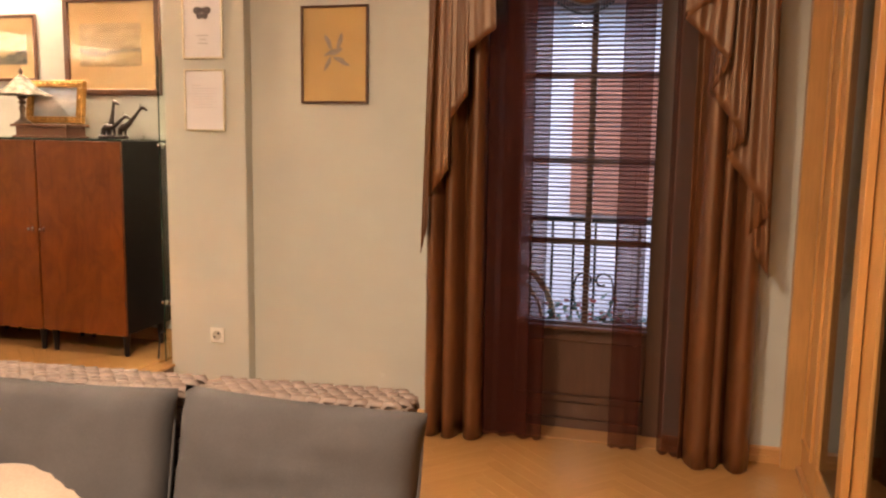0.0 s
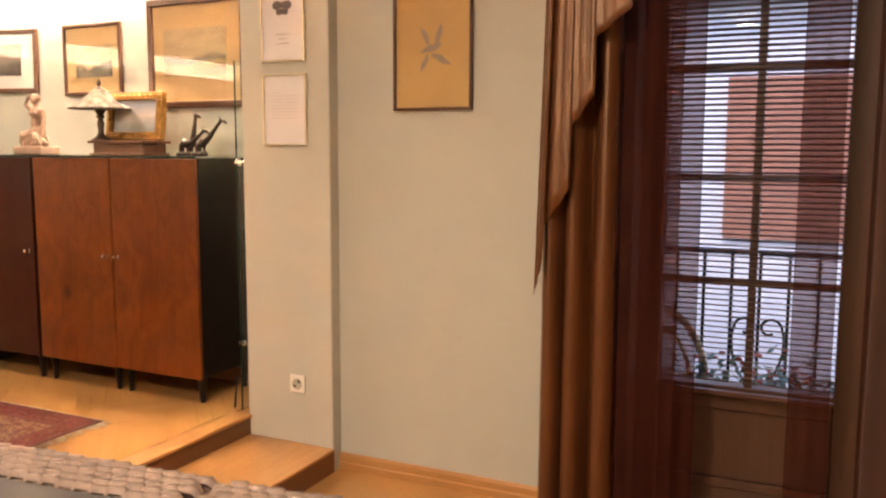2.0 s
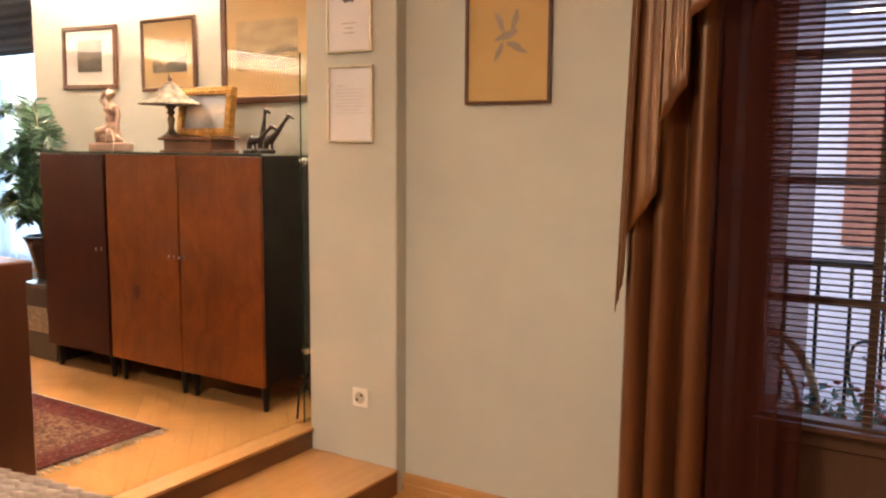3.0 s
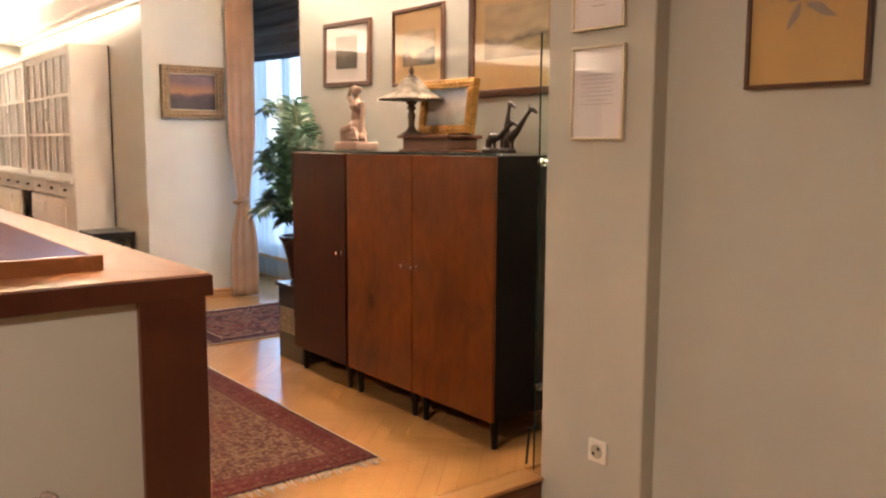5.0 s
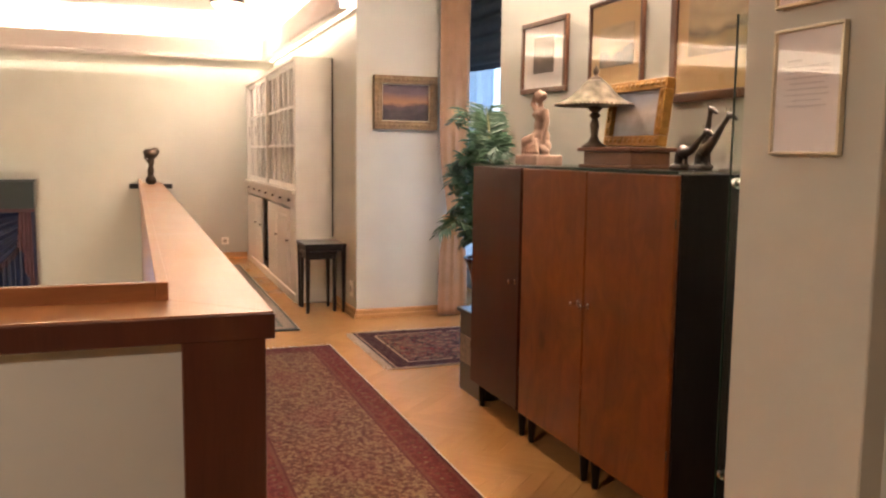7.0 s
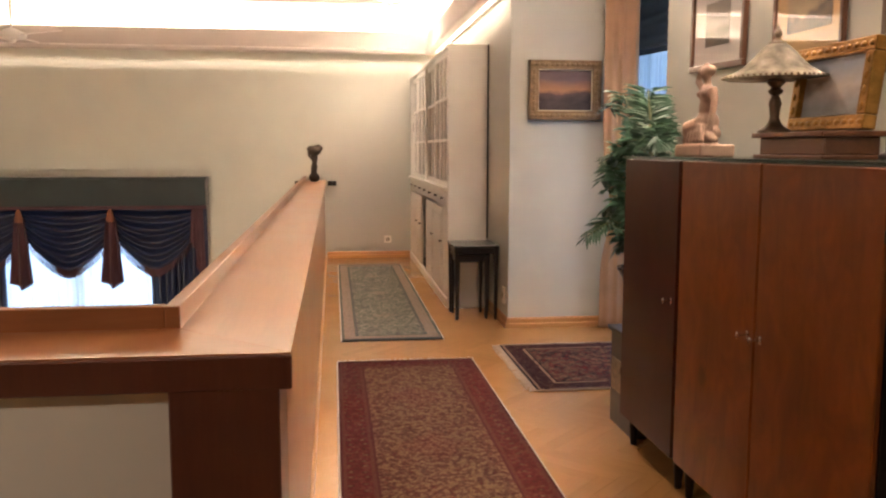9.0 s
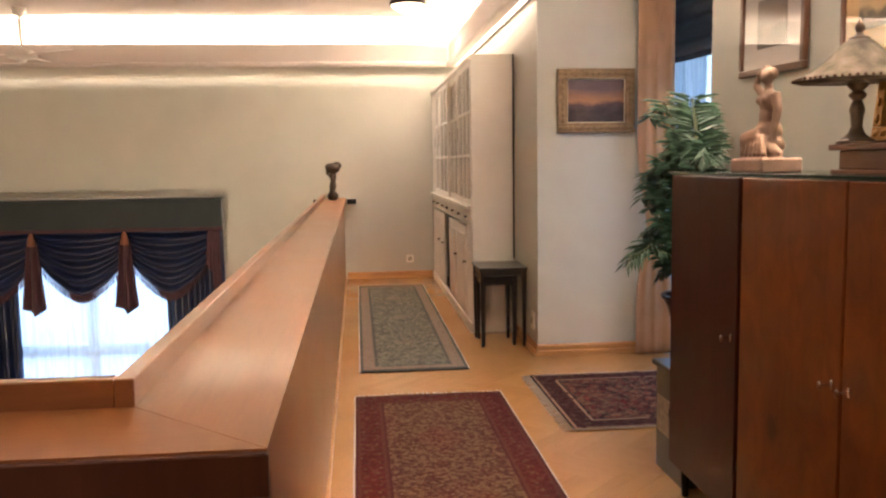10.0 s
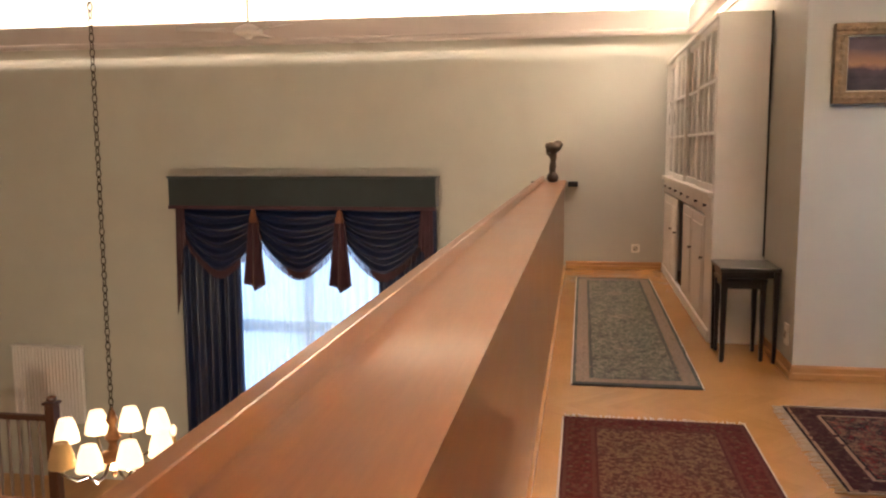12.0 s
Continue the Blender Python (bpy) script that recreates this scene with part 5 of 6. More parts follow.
for k, turn in enumerate((-20, 10, 45, 80, 112, 160, 193, 226, 260)):
    a = radians(turn)
    c, s = math.cos(a), math.sin(a)
    r = 0.325
    pts = [(0.05 * c, 0.05 * s, -0.05), (0.14 * c, 0.14 * s, -0.10), (0.24 * c, 0.24 * s, -0.095), (r * c, r * s, -0.035), (r * c, r * s, 0.0)]
    arm = part("arm", tube(bmesh.new(), pts, [0.011, 0.01, 0.009, 0.008, 0.009], 8), BRONZE, ch, smooth=60)
    part("candle_cup", lathe(bmesh.new(), [(0.01, -0.02), (0.03, -0.006), (0.028, 0.0), (0.012, 0.004), (0.011, 0.05)], 14, (r * c, r * s, 0)), BRASS, arm, smooth=50)
    if k == 4:
        bmb = blobs([((r * c, r * s, 0.085), (0.016, 0.016, 0.034), 0)])
        part("bulb", bmb, SHADELIT, arm, "bare lit bulb", 180)
    else:
        shd = part("shade", lathe(bmesh.new(), [(0.070, 0.01), (0.064, 0.055), (0.051, 0.105), (0.038, 0.14)], 20, (r * c, r * s, 0)), SHADEOFF if k == 0 else SHADELIT, arm, "unlit amber shade" if k == 0 else "glowing cream shade", 60)
        thicken(shd, 0.002)
glow = new("chandelier_light", bpy.data.lights.new("chandelier_light", "POINT"))
glow.data.energy, glow.data.color, glow.data.shadow_soft_size = 60, (1.0, 0.80, 0.56), 0.05
glow.location = (CX, CY, -0.82)

# ---- ceiling fan and dome lamps ----
fan = thing("ceiling_fan", "white ceiling fan with thin rod at rest", "ceiling fan", (-10.4, -0.4, CEIL))
FANWHITE = plain("fan_enamel", (0.78, 0.75, 0.71), 0.4, var=0.03)
part("canopy", lathe(bmesh.new(), [(0.014, -0.09), (0.06, -0.06), (0.075, 0.0)], 20), FANWHITE, fan, smooth=40)
part("rod", tube(bmesh.new(), [(0, 0, -0.09), (0, 0, -0.38)], 0.011, 10), FANWHITE, fan, smooth=60)
part("motor", lathe(bmesh.new(), [(0.02, -0.38), (0.06, -0.395), (0.13, -0.43), (0.145, -0.46), (0.13, -0.485), (0.05, -0.50), (0.03, -0.525), (0.001, -0.53)], 28), FANWHITE, fan, smooth=40)
for k in range(3):
    R = Matrix.Rotation(radians(120 * k + 55), 4, "Z")
    bm = boxed(0.12, -0.012, -0.462, 0.24, 0.012, -0.456)
    bmesh.ops.transform(bm, matrix=R, verts=bm.verts)
    blade_arm = part("blade_arm", bm, FANWHITE, fan)
    bm = boxed(0.22, -0.06, -0.456, 0.68, 0.06, -0.449, 0.003)
    bmesh.ops.transform(bm, matrix=R @ Matrix.Translation((0, 0, -0.45)) @ Matrix.Rotation(radians(9), 4, "X") @ Matrix.Translation((0, 0, 0.45)), verts=bm.verts)
    part("blade", bm, FANWHITE, blade_arm)

DOMELIT = glowing("opal_dome", (1.0, 0.80, 0.56), 1.3)


def dome_lamp(x, y, watts, label):
    d = thing("ceiling_lamp", label, "ceiling lamp", (x, y, CEIL), group="dome ceiling lamps")
    part("rim", lathe(bmesh.new(), [(0.17, -0.035), (0.18, -0.03), (0.175, 0.0)], 32), BRONZE, d, "dark metal rim", 40)
    part("dome", lathe(bmesh.new(), [(0.002, -0.115), (0.06, -0.108), (0.12, -0.08), (0.155, -0.05), (0.168, -0.032)], 32), DOMELIT, d, "opal glass dome", 60)
    part("finial", lathe(bmesh.new(), [(0.001, -0.14), (0.01, -0.13), (0.006, -0.114)], 10), BRONZE, d, smooth=50)
    lamp_ = new("dome_light", bpy.data.lights.new("dome_light", "AREA"))
    lamp_.data.shape, lamp_.data.size, lamp_.data.energy, lamp_.data.color = "DISK", 0.32, watts, WARM
    lamp_.location = (x, y, CEIL - 0.15)
    return d


dome_lamp(-10.0, 3.37, 5.5, "opal glass dome lamp on the ceiling")
dome_lamp(-4.5, 3.2, 3.6, "opal glass dome lamp on the gallery ceiling")
dome_lamp(-1.25, 0.4, DOME, "opal glass dome lamp on the sitting room ceiling")
dome_lamp(-1.25, -2.6, DOME, "opal glass dome lamp on the sitting room ceiling")

# ---- bay window ----
bw = tagged(new("window_bay"), "tall white window of the bay, its unseen right part added for light", "window", kind="structure")
# the part past x = -7.2 is unseen, added to light the corner
for x0, z0, x1, z1 in ((-8.35, 0.22, -8.28, 2.3), (-5.67, 0.22, -5.6, 2.3), (-8.28, 2.23, -5.67, 2.3), (-8.28, 0.22, -5.67, 0.29), (-7.66, 0.29, -7.59, 2.23), (-6.33, 0.29, -6.26, 2.23)):
    part("window_frame", boxed(x0, 5.5, z0, x1, 5.56, z1, 0.004), WHITE, bw)
part("window_frame", boxed(-8.28, 5.505, 1.55, -7.66, 5.555, 1.60), WHITE, bw)
part("window_frame", boxed(-7.59, 5.505, 1.55, -6.33, 5.555, 1.60), WHITE, bw)
part("window_frame", boxed(-6.26, 5.505, 1.55, -5.67, 5.555, 1.60), WHITE, bw)
for a, b2 in ((-8.28, -7.66), (-7.59, -6.33), (-6.26, -5.67)):
    part("pane", boxed(a, 5.525, 0.29, b2, 5.531, 1.55), PANE, bw).visible_shadow = False
    part("pane", boxed(a, 5.525, 1.60, b2, 5.531, 2.23), PANE, bw).visible_shadow = False
part("window_board", boxed(-8.4, 5.34, 0.19, -5.55, 5.5, 0.222, 0.004), OAKTRIM, bw, "oak window board")
bc = thing("bay_curtains", "dark velvet valance with fringe over thin white sheers", "curtain", (-7.62, 5.33, 0))
cloth_part("valance", swag(bmesh.new(), -0.80, 2.1, CEIL - 0.02, 0.08, 0.05, 5, 0.72), BLACKCLOTH, bc, "dark velvet valance")
bm = bmesh.new()
for i in range(190):
    u = (i + 0.5) / 190
    x = -0.8 + 2.9 * (u + 0.06 * math.sin(2 * math.pi * u))
    z = CEIL - 0.74 - 0.08 * math.sin(math.pi * u) ** 0.42
    tube(bm, [(x, -0.03 - 0.03 * math.sin(math.pi * u), z + 0.01), (x, -0.03 - 0.03 * math.sin(math.pi * u), z - 0.035)], 0.004, 4)
part("fringe", bm, BLACKCLOTH, bc, "dark bead fringe")
part("sheer", drape(bmesh.new(), -0.78, 2.05, 0.03, CEIL - 0.05, 36, 0.016, 0.02, seed=9), SHEERWHITE, bc, "thin white sheer", 180)
pd = thing("peach_curtain", "peach drape tied back at the opening of the bay", "curtain", (-6.90, 4.735, 0), 90)
cloth_part("drape", drape(bmesh.new(), -0.105, 0.135, 0.012, CEIL - 0.02, 3, 0.006, 0.0, (0.80, 0.02, 0.45), 40, 4), PEACH, pd)
bm = bmesh.new()
tube(bm, [(0.06 * math.cos(a), 0.055 * math.sin(a), 0.80 + 0.015 * math.cos(a)) for a in [2 * math.pi * i / 16 for i in range(17)]], 0.014, 8)
part("tie_back", bm, PEACH, pd, "gathered fabric tie-back", 60)
part("tassel", lathe(bmesh.new(), [(0.022, -0.12), (0.02, -0.03), (0.012, -0.015), (0.016, 0.0), (0.008, 0.02)], 12, (0.02, -0.06, 0.77)), PEACH, pd, smooth=50)

# ---- skirting ----
SK = 0.075


def skirting(name, a, b, n, z, mat_=OAKTRIM):
    a, b, n = Vector((*a, 0)), Vector((*b, 0)), Vector((*n, 0))
    prof = [(0, 0), (0.022, 0), (0.022, 0.03), (0.015, 0.036), (0.015, SK - 0.012), (0.008, SK), (0, SK)]
    bm = bmesh.new()
    ends = [[bm.verts.new(p + n * d + Vector((0, 0, z + h))) for d, h in prof] for p in (a, b)]
    k = len(prof)
    for i in range(k):
        bm.faces.new((ends[0][i], ends[0][(i + 1) % k], ends[1][(i + 1) % k], ends[1][i]))
    bm.faces.new(ends[0]), bm.faces.new(ends[1][::-1])
    return structure(name, bm, mat_, "moulded oak skirting board", "skirting")


skirting("baseboard_far", (FAR, PY), (FAR, 3.67), (1, 0), 0, OAKTRIMY)
skirting("baseboard_north", (-7.78, NORTH), (-6.978, NORTH), (0, -1), 0)
skirting("baseboard_corner", (-7.0, NORTH), (-7.0, 4.85), (1, 0), 0, OAKTRIMY)
skirting("baseboard_niche", (-5.35, NICHE), (-2.66, NICHE), (0, -1), 0)
skirting("baseboard_sitting", (-2.185, SOFAWALL), (D0, SOFAWALL), (0, -1), LOW)
skirting("baseboard_sitting_right", (D1, SOFAWALL), (0.52, SOFAWALL), (0, -1), LOW)
skirting("baseboard_bay", (-9.2, 5.4), (-5.35, 5.4), (0, -1), 0)

# ---- steps ----
st = tagged(new("steps"), "two low oak steps up to the gallery", "steps", kind="structure")
part("tread", boxed(-2.66, 2.45, -0.112, -2.175, NORTH, -0.098, 0.003, 2), OAKTRIMY, st)
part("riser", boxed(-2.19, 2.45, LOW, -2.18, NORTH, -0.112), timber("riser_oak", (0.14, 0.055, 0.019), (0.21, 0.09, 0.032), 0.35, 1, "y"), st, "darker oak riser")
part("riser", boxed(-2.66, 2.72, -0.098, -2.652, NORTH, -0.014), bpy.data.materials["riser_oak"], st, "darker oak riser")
part("nosing", boxed(-2.75, 2.72, -0.014, -2.64, NORTH, 0.0015, 0.003, 2), OAKTRIMY, st)

# ---- balcony door, blind and curtains of the sitting room ----
bd = tagged(new("door_balcony"), "dark brown glazed balcony door with glazing bars and lower panels", "door", kind="structure")
DY = 4.25
for q in ((D0, LOW, D0 + 0.09, DZ), (D1 - 0.10, LOW, D1, DZ)):
    part("door_frame", boxed(q[0], DY - 0.03, q[1], q[2], DY + 0.07, q[3], 0.004), DOORPAINT, bd)
for z0, z1 in ((LOW, LOW + 0.05), (0.25, 0.345), (DZ - 0.07, DZ), (-0.07, -0.035)):
    part("door_frame", boxed(D0 + 0.09, DY - 0.02, z0, D1 - 0.10, DY + 0.05, z1, 0.004), DOORPAINT, bd)
for z in (0.758, 1.164, 1.58, 1.96):
    part("glazing_bar", boxed(D0 + 0.09, DY, z - 0.014, D1 - 0.10, DY + 0.03, z + 0.014), DOORPAINT, bd)
part("glazing_bar", boxed(-0.442, DY - 0.004, 0.345, -0.412, DY + 0.034, DZ - 0.07), DOORPAINT, bd)
part("pane", boxed(D0 + 0.09, DY + 0.012, 0.345, D1 - 0.10, DY + 0.017, DZ - 0.07), PANE, bd).visible_shadow = False
part("lower_panel", boxed(D0 + 0.09, DY, -0.035, D1 - 0.10, DY + 0.03, 0.25, 0.004), DOORPAINT, bd)
part("lower_panel", boxed(D0 + 0.09, DY, LOW + 0.05, D1 - 0.10, DY + 0.03, -0.07, 0.004), DOORPAINT, bd)
part("threshold", boxed(D0, SOFAWALL, LOW - 0.03, D1, 4.42, LOW + 0.003), OAKTRIM, bd, "oak threshold")
bl = thing("venetian_blind", "brown wooden venetian blind with open slats", "blind", (-0.45, DY - 0.075, 0))
sl = boxed(-0.335, -0.009, -0.0008, 0.335, 0.009, 0.0008)
bmesh.ops.rotate(sl, verts=sl.verts, cent=(0, 0, 0), matrix=Matrix.Rotation(radians(-24), 3, "X"))
slat_me = mesh_of("slat", sl, SLATWOOD)
z = 0.36
while z < DZ - 0.08:
    o = new("slat", slat_me)
    o.parent, o.location = bl, (0, 0, z)
    z += 0.0212
part("head_rail", boxed(-0.335, -0.02, DZ - 0.075, 0.335, 0.02, DZ - 0.04, 0.003), SLATWOOD, bl)
part("bottom_rail", boxed(-0.335, -0.014, 0.325, 0.335, 0.014, 0.343, 0.003), SLATWOOD, bl)
for x in (-0.25, 0.25):
    part("cord", tube(bmesh.new(), [(x, -0.014, 0.33), (x, -0.014, DZ - 0.07)], 0.0015, 5), SLATWOOD, bl)

cu = thing("sitting_room_curtains", "bronze satin drapes with pleated side tails and brown sheers", "curtain", (0, 3.95, 0))
CTOP = 2.45
cloth_part("drape", drape(bmesh.new(), -1.20, -0.90, LOW + 0.006, CTOP, 3, 0.068, 0.0, seed=11, nv=20, sharp=0.75), SATIN, cu)
cloth_part("drape", drape(bmesh.new(), 0.04, 0.34, LOW + 0.004, CTOP, 3, 0.075, -0.01, seed=15, nv=20, sharp=0.75), SATIN, cu)
part("sheer", drape(bmesh.new(), -0.94, -0.60, LOW + 0.012, CTOP, 4, 0.02, 0.045, seed=12, nv=8), SHEERBROWN, cu, "thin brown sheer", 180)
part("sheer", drape(bmesh.new(), -0.92, -0.68, LOW + 0.012, CTOP, 3, 0.012, 0.085, seed=17, nv=8), SHEERBROWN, cu, "thin brown sheer", 180)
part("sheer", drape(bmesh.new(), -0.275, -0.135, LOW + 0.012, CTOP, 3, 0.012, 0.045, seed=13, nv=8), SHEERBROWN, cu, "thin brown sheer", 180)
part("sheer", drape(bmesh.new(), -0.05, 0.10, LOW + 0.012, CTOP, 3, 0.028, 0.045, seed=19, nv=8), SHEERBROWN, cu, "thin brown sheer", 180)
cloth_part("side_tail", cascade(bmesh.new(), [(-0.82, 1.76), (-1.02, 1.625), (-0.95, 1.467), (-1.10, 1.283), (-1.04, 1.128), (-1.175, 0.955), (-1.145, 0.853), (-1.195, 0.71)], CTOP, -0.05, 0.06), SATIN, cu, "pleated satin tail")
cloth_part("side_tail", cascade(bmesh.new(), [(0.182, 1.90), (-0.012, 1.79), (0.182, 1.60), (0.11, 1.48), (0.261, 1.283), (0.19, 1.214), (0.375, 0.97), (0.29, 0.857), (0.39, 0.695)], CTOP, -0.06), SATIN, cu, "pleated satin tail")
cloth_part("swag", swag(bmesh.new(), -0.86, -0.02, CTOP, 0.585, 0.06), SATIN, cu)
bm = bmesh.new()
for i in range(52):
    u = (i + 0.5) / 52
    x = -0.86 + 0.84 * (u + 0.06 * math.sin(2 * math.pi * u))
    z = CTOP - 0.585 * math.sin(math.pi * u) ** 0.42
    tube(bm, [(x, -0.045, z + 0.01), (x, -0.045, z - 0.03)], 0.003, 4)
    bmesh.ops.create_icosphere(bm, subdivisions=1, radius=0.008, matrix=Matrix.Translation((x, -0.045, z - 0.036)))
part("bead_fringe", bm, BLACKCLOTH, cu, "dark bead fringe")["kind"] = "stuff"
part("curtain_rail", boxed(-1.22, -0.07, CTOP, 0.36, 0.119, CTOP + 0.1, 0.004), OAKTRIM, cu, "wooden pelmet rail")

# ---- glazed wooden doors on the right ----
gd = tagged(new("door_sliding"), "varnished oak sliding doors with dark glass", "door", kind="structure")
DX = 0.60
part("jamb", boxed(0.515, 4.0, LOW, DX + 0.05, SOFAWALL, CEIL), DOORWOOD, gd, "varnished oak jamb")
part("track", boxed(DX - 0.02, -1.0, LOW - 0.02, DX + 0.12, 4.0, LOW + 0.02, 0.003), OAKTRIMY, gd, "oak bottom track")
part("head", boxed(DX - 0.02, -1.0, 2.25, DX + 0.12, 4.0, CEIL), DOORWOOD, gd)
for y0, y1, sw, xo in ((3.10, 4.0, 0.40, 0.0), (2.25, 3.14, 0.20, 0.035), (1.35, 2.29, 0.12, 0.0), (0.45, 1.39, 0.12, 0.035), (-0.45, 0.49, 0.12, 0.0), (-1.0, -0.41, 0.12, 0.035)):
    lf = tagged(new("leaf"), "oak framed glazed leaf")
    lf.parent = gd
    x = DX + xo
    part("stile", boxed(x, y1 - sw, LOW + 0.025, x + 0.03, y1, 2.25, 0.004, 2), DOORWOOD, lf)
    part("stile", boxed(x, y0, LOW + 0.025, x + 0.03, y0 + 0.09, 2.25, 0.004, 2), DOORWOOD, lf)
    if sw > 0.3:
        part("moulding", boxed(x - 0.012, y1 - sw + 0.10, LOW + 0.15, x + 0.002, y1 - sw + 0.125, 2.2, 0.004, 2), DOORWOOD, lf)
        part("moulding", boxed(x - 0.012, y1 - 0.06, LOW + 0.15, x + 0.002, y1 - 0.035, 2.2, 0.004, 2), DOORWOOD, lf)
        part("moulding", boxed(x - 0.012, y1 - sw + 0.125, LOW + 0.15, x + 0.002, y1 - 0.06, LOW + 0.175, 0.004, 2), DOORWOOD, lf)
    part("bottom_rail", boxed(x + 0.001, y0 + 0.09, LOW + 0.025, x + 0.029, y1 - sw, LOW + 0.16, 0.004, 2), DOORWOOD, lf)
    part("pane", boxed(x + 0.012, y0 + 0.09, LOW + 0.16, x + 0.018, y1 - sw, 2.25), DARKGLASS, lf)
# the slab's dark colour carries the shade behind the glass
structure("closet_back", boxed(EAST + 0.3, -1.0, LOW, EAST + 0.6, SOFAWALL, CEIL), plain("unlit_closet", (0.06, 0.03, 0.018), 0.7), "dark brown slab standing in for the unlit space behind the glazed doors", "wall")
structure("wall_east_front", boxed(DX - 0.02, SOUTH, LOW - 0.2, EAST + 0.6, -1.0, CEIL), WALL, "pale sage painted wall", "wall")

# ---- sofa ----
sofa = thing("sofa", "woven grey rattan sofa with grey linen cushions", "sofa", (-0.705, 2.305, LOW), 4.8)
SL, SH, JOIN = -1.60, 0.752, -0.665
body = boxed(SL, -0.125, 0.12, JOIN - 0.008, 0.0, SH - 0.034, 0.012, 2)
box(body, JOIN + 0.008, -0.125, 0.12, -0.01, 0.0, SH - 0.034, 0.012, 2)
part("back_frame", body, RATTAN, sofa)
part("seat_frame", boxed(SL, -0.86, 0.10, -0.01, -0.125, 0.295, 0.015, 2), RATTAN, sofa)
for x in (SL + 0.05, -0.06):
    for y in (-0.80, -0.05):
        part("foot", boxed(x - 0.025, y - 0.025, 0, x + 0.025, y + 0.025, 0.12), BLACKWOOD, sofa)
bm = bmesh.new()
rr = random.Random(3)
pitch = 0.046
for i in range(int((-0.02 - SL) / pitch)):
    for k in range(5):
        x = SL + 0.03 + pitch * (i + 0.5 * (k % 2))
        if abs(x - JOIN) < 0.028:
            continue
        y0 = -0.126 + 0.030 * k
        h = SH - 0.014 + rr.uniform(-0.002, 0.003)
        tube(bm, [(x - 0.030, y0 - 0.006, h - 0.022), (x - 0.013, y0 - 0.001, h), (x + 0.011, y0 + 0.005, h), (x + 0.028, y0 + 0.011, h - 0.022)], [0.009, 0.0135, 0.0135, 0.009], 6)
part("braided_top", bm, RATTAN, sofa, "thick braided rattan edge", 60)["kind"] = "stuff"
bm = bmesh.new()
for j in range(27):
    z = 0.14 + j * 0.0225
    for yy in (0.003, -0.128):
        n = 46
        tube(bm, [(SL + 0.005 + (-0.02 - SL) * i / n, yy + 0.005 * (1 if (i + j) % 2 else -1), z) for i in range(n + 1)], 0.0095, 4)
    for xx in (-0.008,):
        tube(bm, [(xx + 0.004 * (1 if (i + j) % 2 else -1), -0.125 + 0.125 * i / 6, z) for i in range(7)], 0.0095, 4)
part("weave", bm, RATTAN, sofa, "woven rattan strands", 60)["kind"] = "stuff"


def cushion(bm, w, h, d, puff=0.5, seed=0):
    """A stuffed cushion, w x h in its x-z plane, d thick."""
    n = 26
    for sg in (-1, 1):
        def f(u, v, sg=sg):
            x, z = 2 * u - 1, 2 * v - 1
            e = max(0.0, (1 - abs(x) ** 5) * (1 - abs(z) ** 5))
            k = e ** puff
            pinch = 1 - 0.035 * (abs(x) * abs(z)) ** 0.0 * (1 - abs(x) ** 2) * (abs(z) ** 6) - 0.0
            wr = 0.010 * noise.noise(Vector((x * 2.2, z * 2.2, seed + sg))) + 0.005 * noise.noise(Vector((x * 6, z * 6, seed + 5 + sg)))
            return (x * w / 2 * (1 - 0.02 * (1 - abs(z) ** 2) * abs(x) ** 6), sg * d / 2 * k + wr * (0.3 + k), z * h / 2 * pinch)
        grid(bm, n, n, f)
    bmesh.ops.remove_doubles(bm, verts=bm.verts, dist=0.004)
    return bm


for i, (xc, wd) in enumerate(((-0.302, 0.715), (-1.005, 0.665), (-1.465, 0.25))):
    b = part("back_cushion", cushion(bmesh.new(), wd, 0.50, 0.20, 0.42, 3 + i * 7), GREYCLOTH, sofa, smooth=180)
    b.matrix_basis = pose(xc, -0.23, 0.515, -12, (2.0, 0, 0)[i], (-1.0, 0.8, 0)[i])
    bm = bmesh.new()
    pts = []
    for q in range(41):
        a = 2 * math.pi * q / 40
        ca, sa = math.cos(a), math.sin(a)
        pts.append((math.copysign(abs(ca) ** 0.25, ca) * wd * 0.492, 0, math.copysign(abs(sa) ** 0.25, sa) * 0.235))
    part("piping", tube(bm, pts, 0.005, 6), GREYCLOTH, b, smooth=60)
for xc, wd in ((-0.37, 0.70), (-1.14, 0.80)):
    b = part("seat_cushion", boxed(-wd / 2, -0.37, 0, wd / 2, 0.33, 0.15, 0.04, 4), GREYCLOTH, sofa, smooth=60)
    b.location = (xc, -0.50, 0.29)
thr = solid("throw_pillow", cushion(bmesh.new(), 0.46, 0.28, 0.11, 0.45, 40), CREAMCLOTH, "cream pillow lying on the sofa seat", "pillow", smooth=180, m=pose(-1.70, 1.82, LOW + 0.455, -58, 6, 34))

# ---- balcony and the view beyond ----
structure("ground", boxed(-60, 5.6, -3.4, 60, 120, -3.2), PAVING, "pale paved yard outside", "ground")
structure("ground_west", boxed(-80, -60, -3.4, FAR - 0.4, 5.6, -3.2), SNOWY, "pale paved street outside", "ground")
structure("balcony_floor", boxed(-2.6, 4.42, LOW - 0.25, 1.6, 5.05, LOW - 0.03), PAVING, "pale balcony slab", "balcony")
rl = thing("balcony_railing", "black wrought iron balcony railing with a heart scroll", "railing", (-0.45, 4.93, LOW - 0.03))
part("top_rail", boxed(-1.3, -0.02, 1.03, 1.3, 0.02, 1.055, 0.004), IRON, rl)
part("bottom_rail", boxed(-1.3, -0.012, 0.10, 1.3, 0.012, 0.12), IRON, rl)
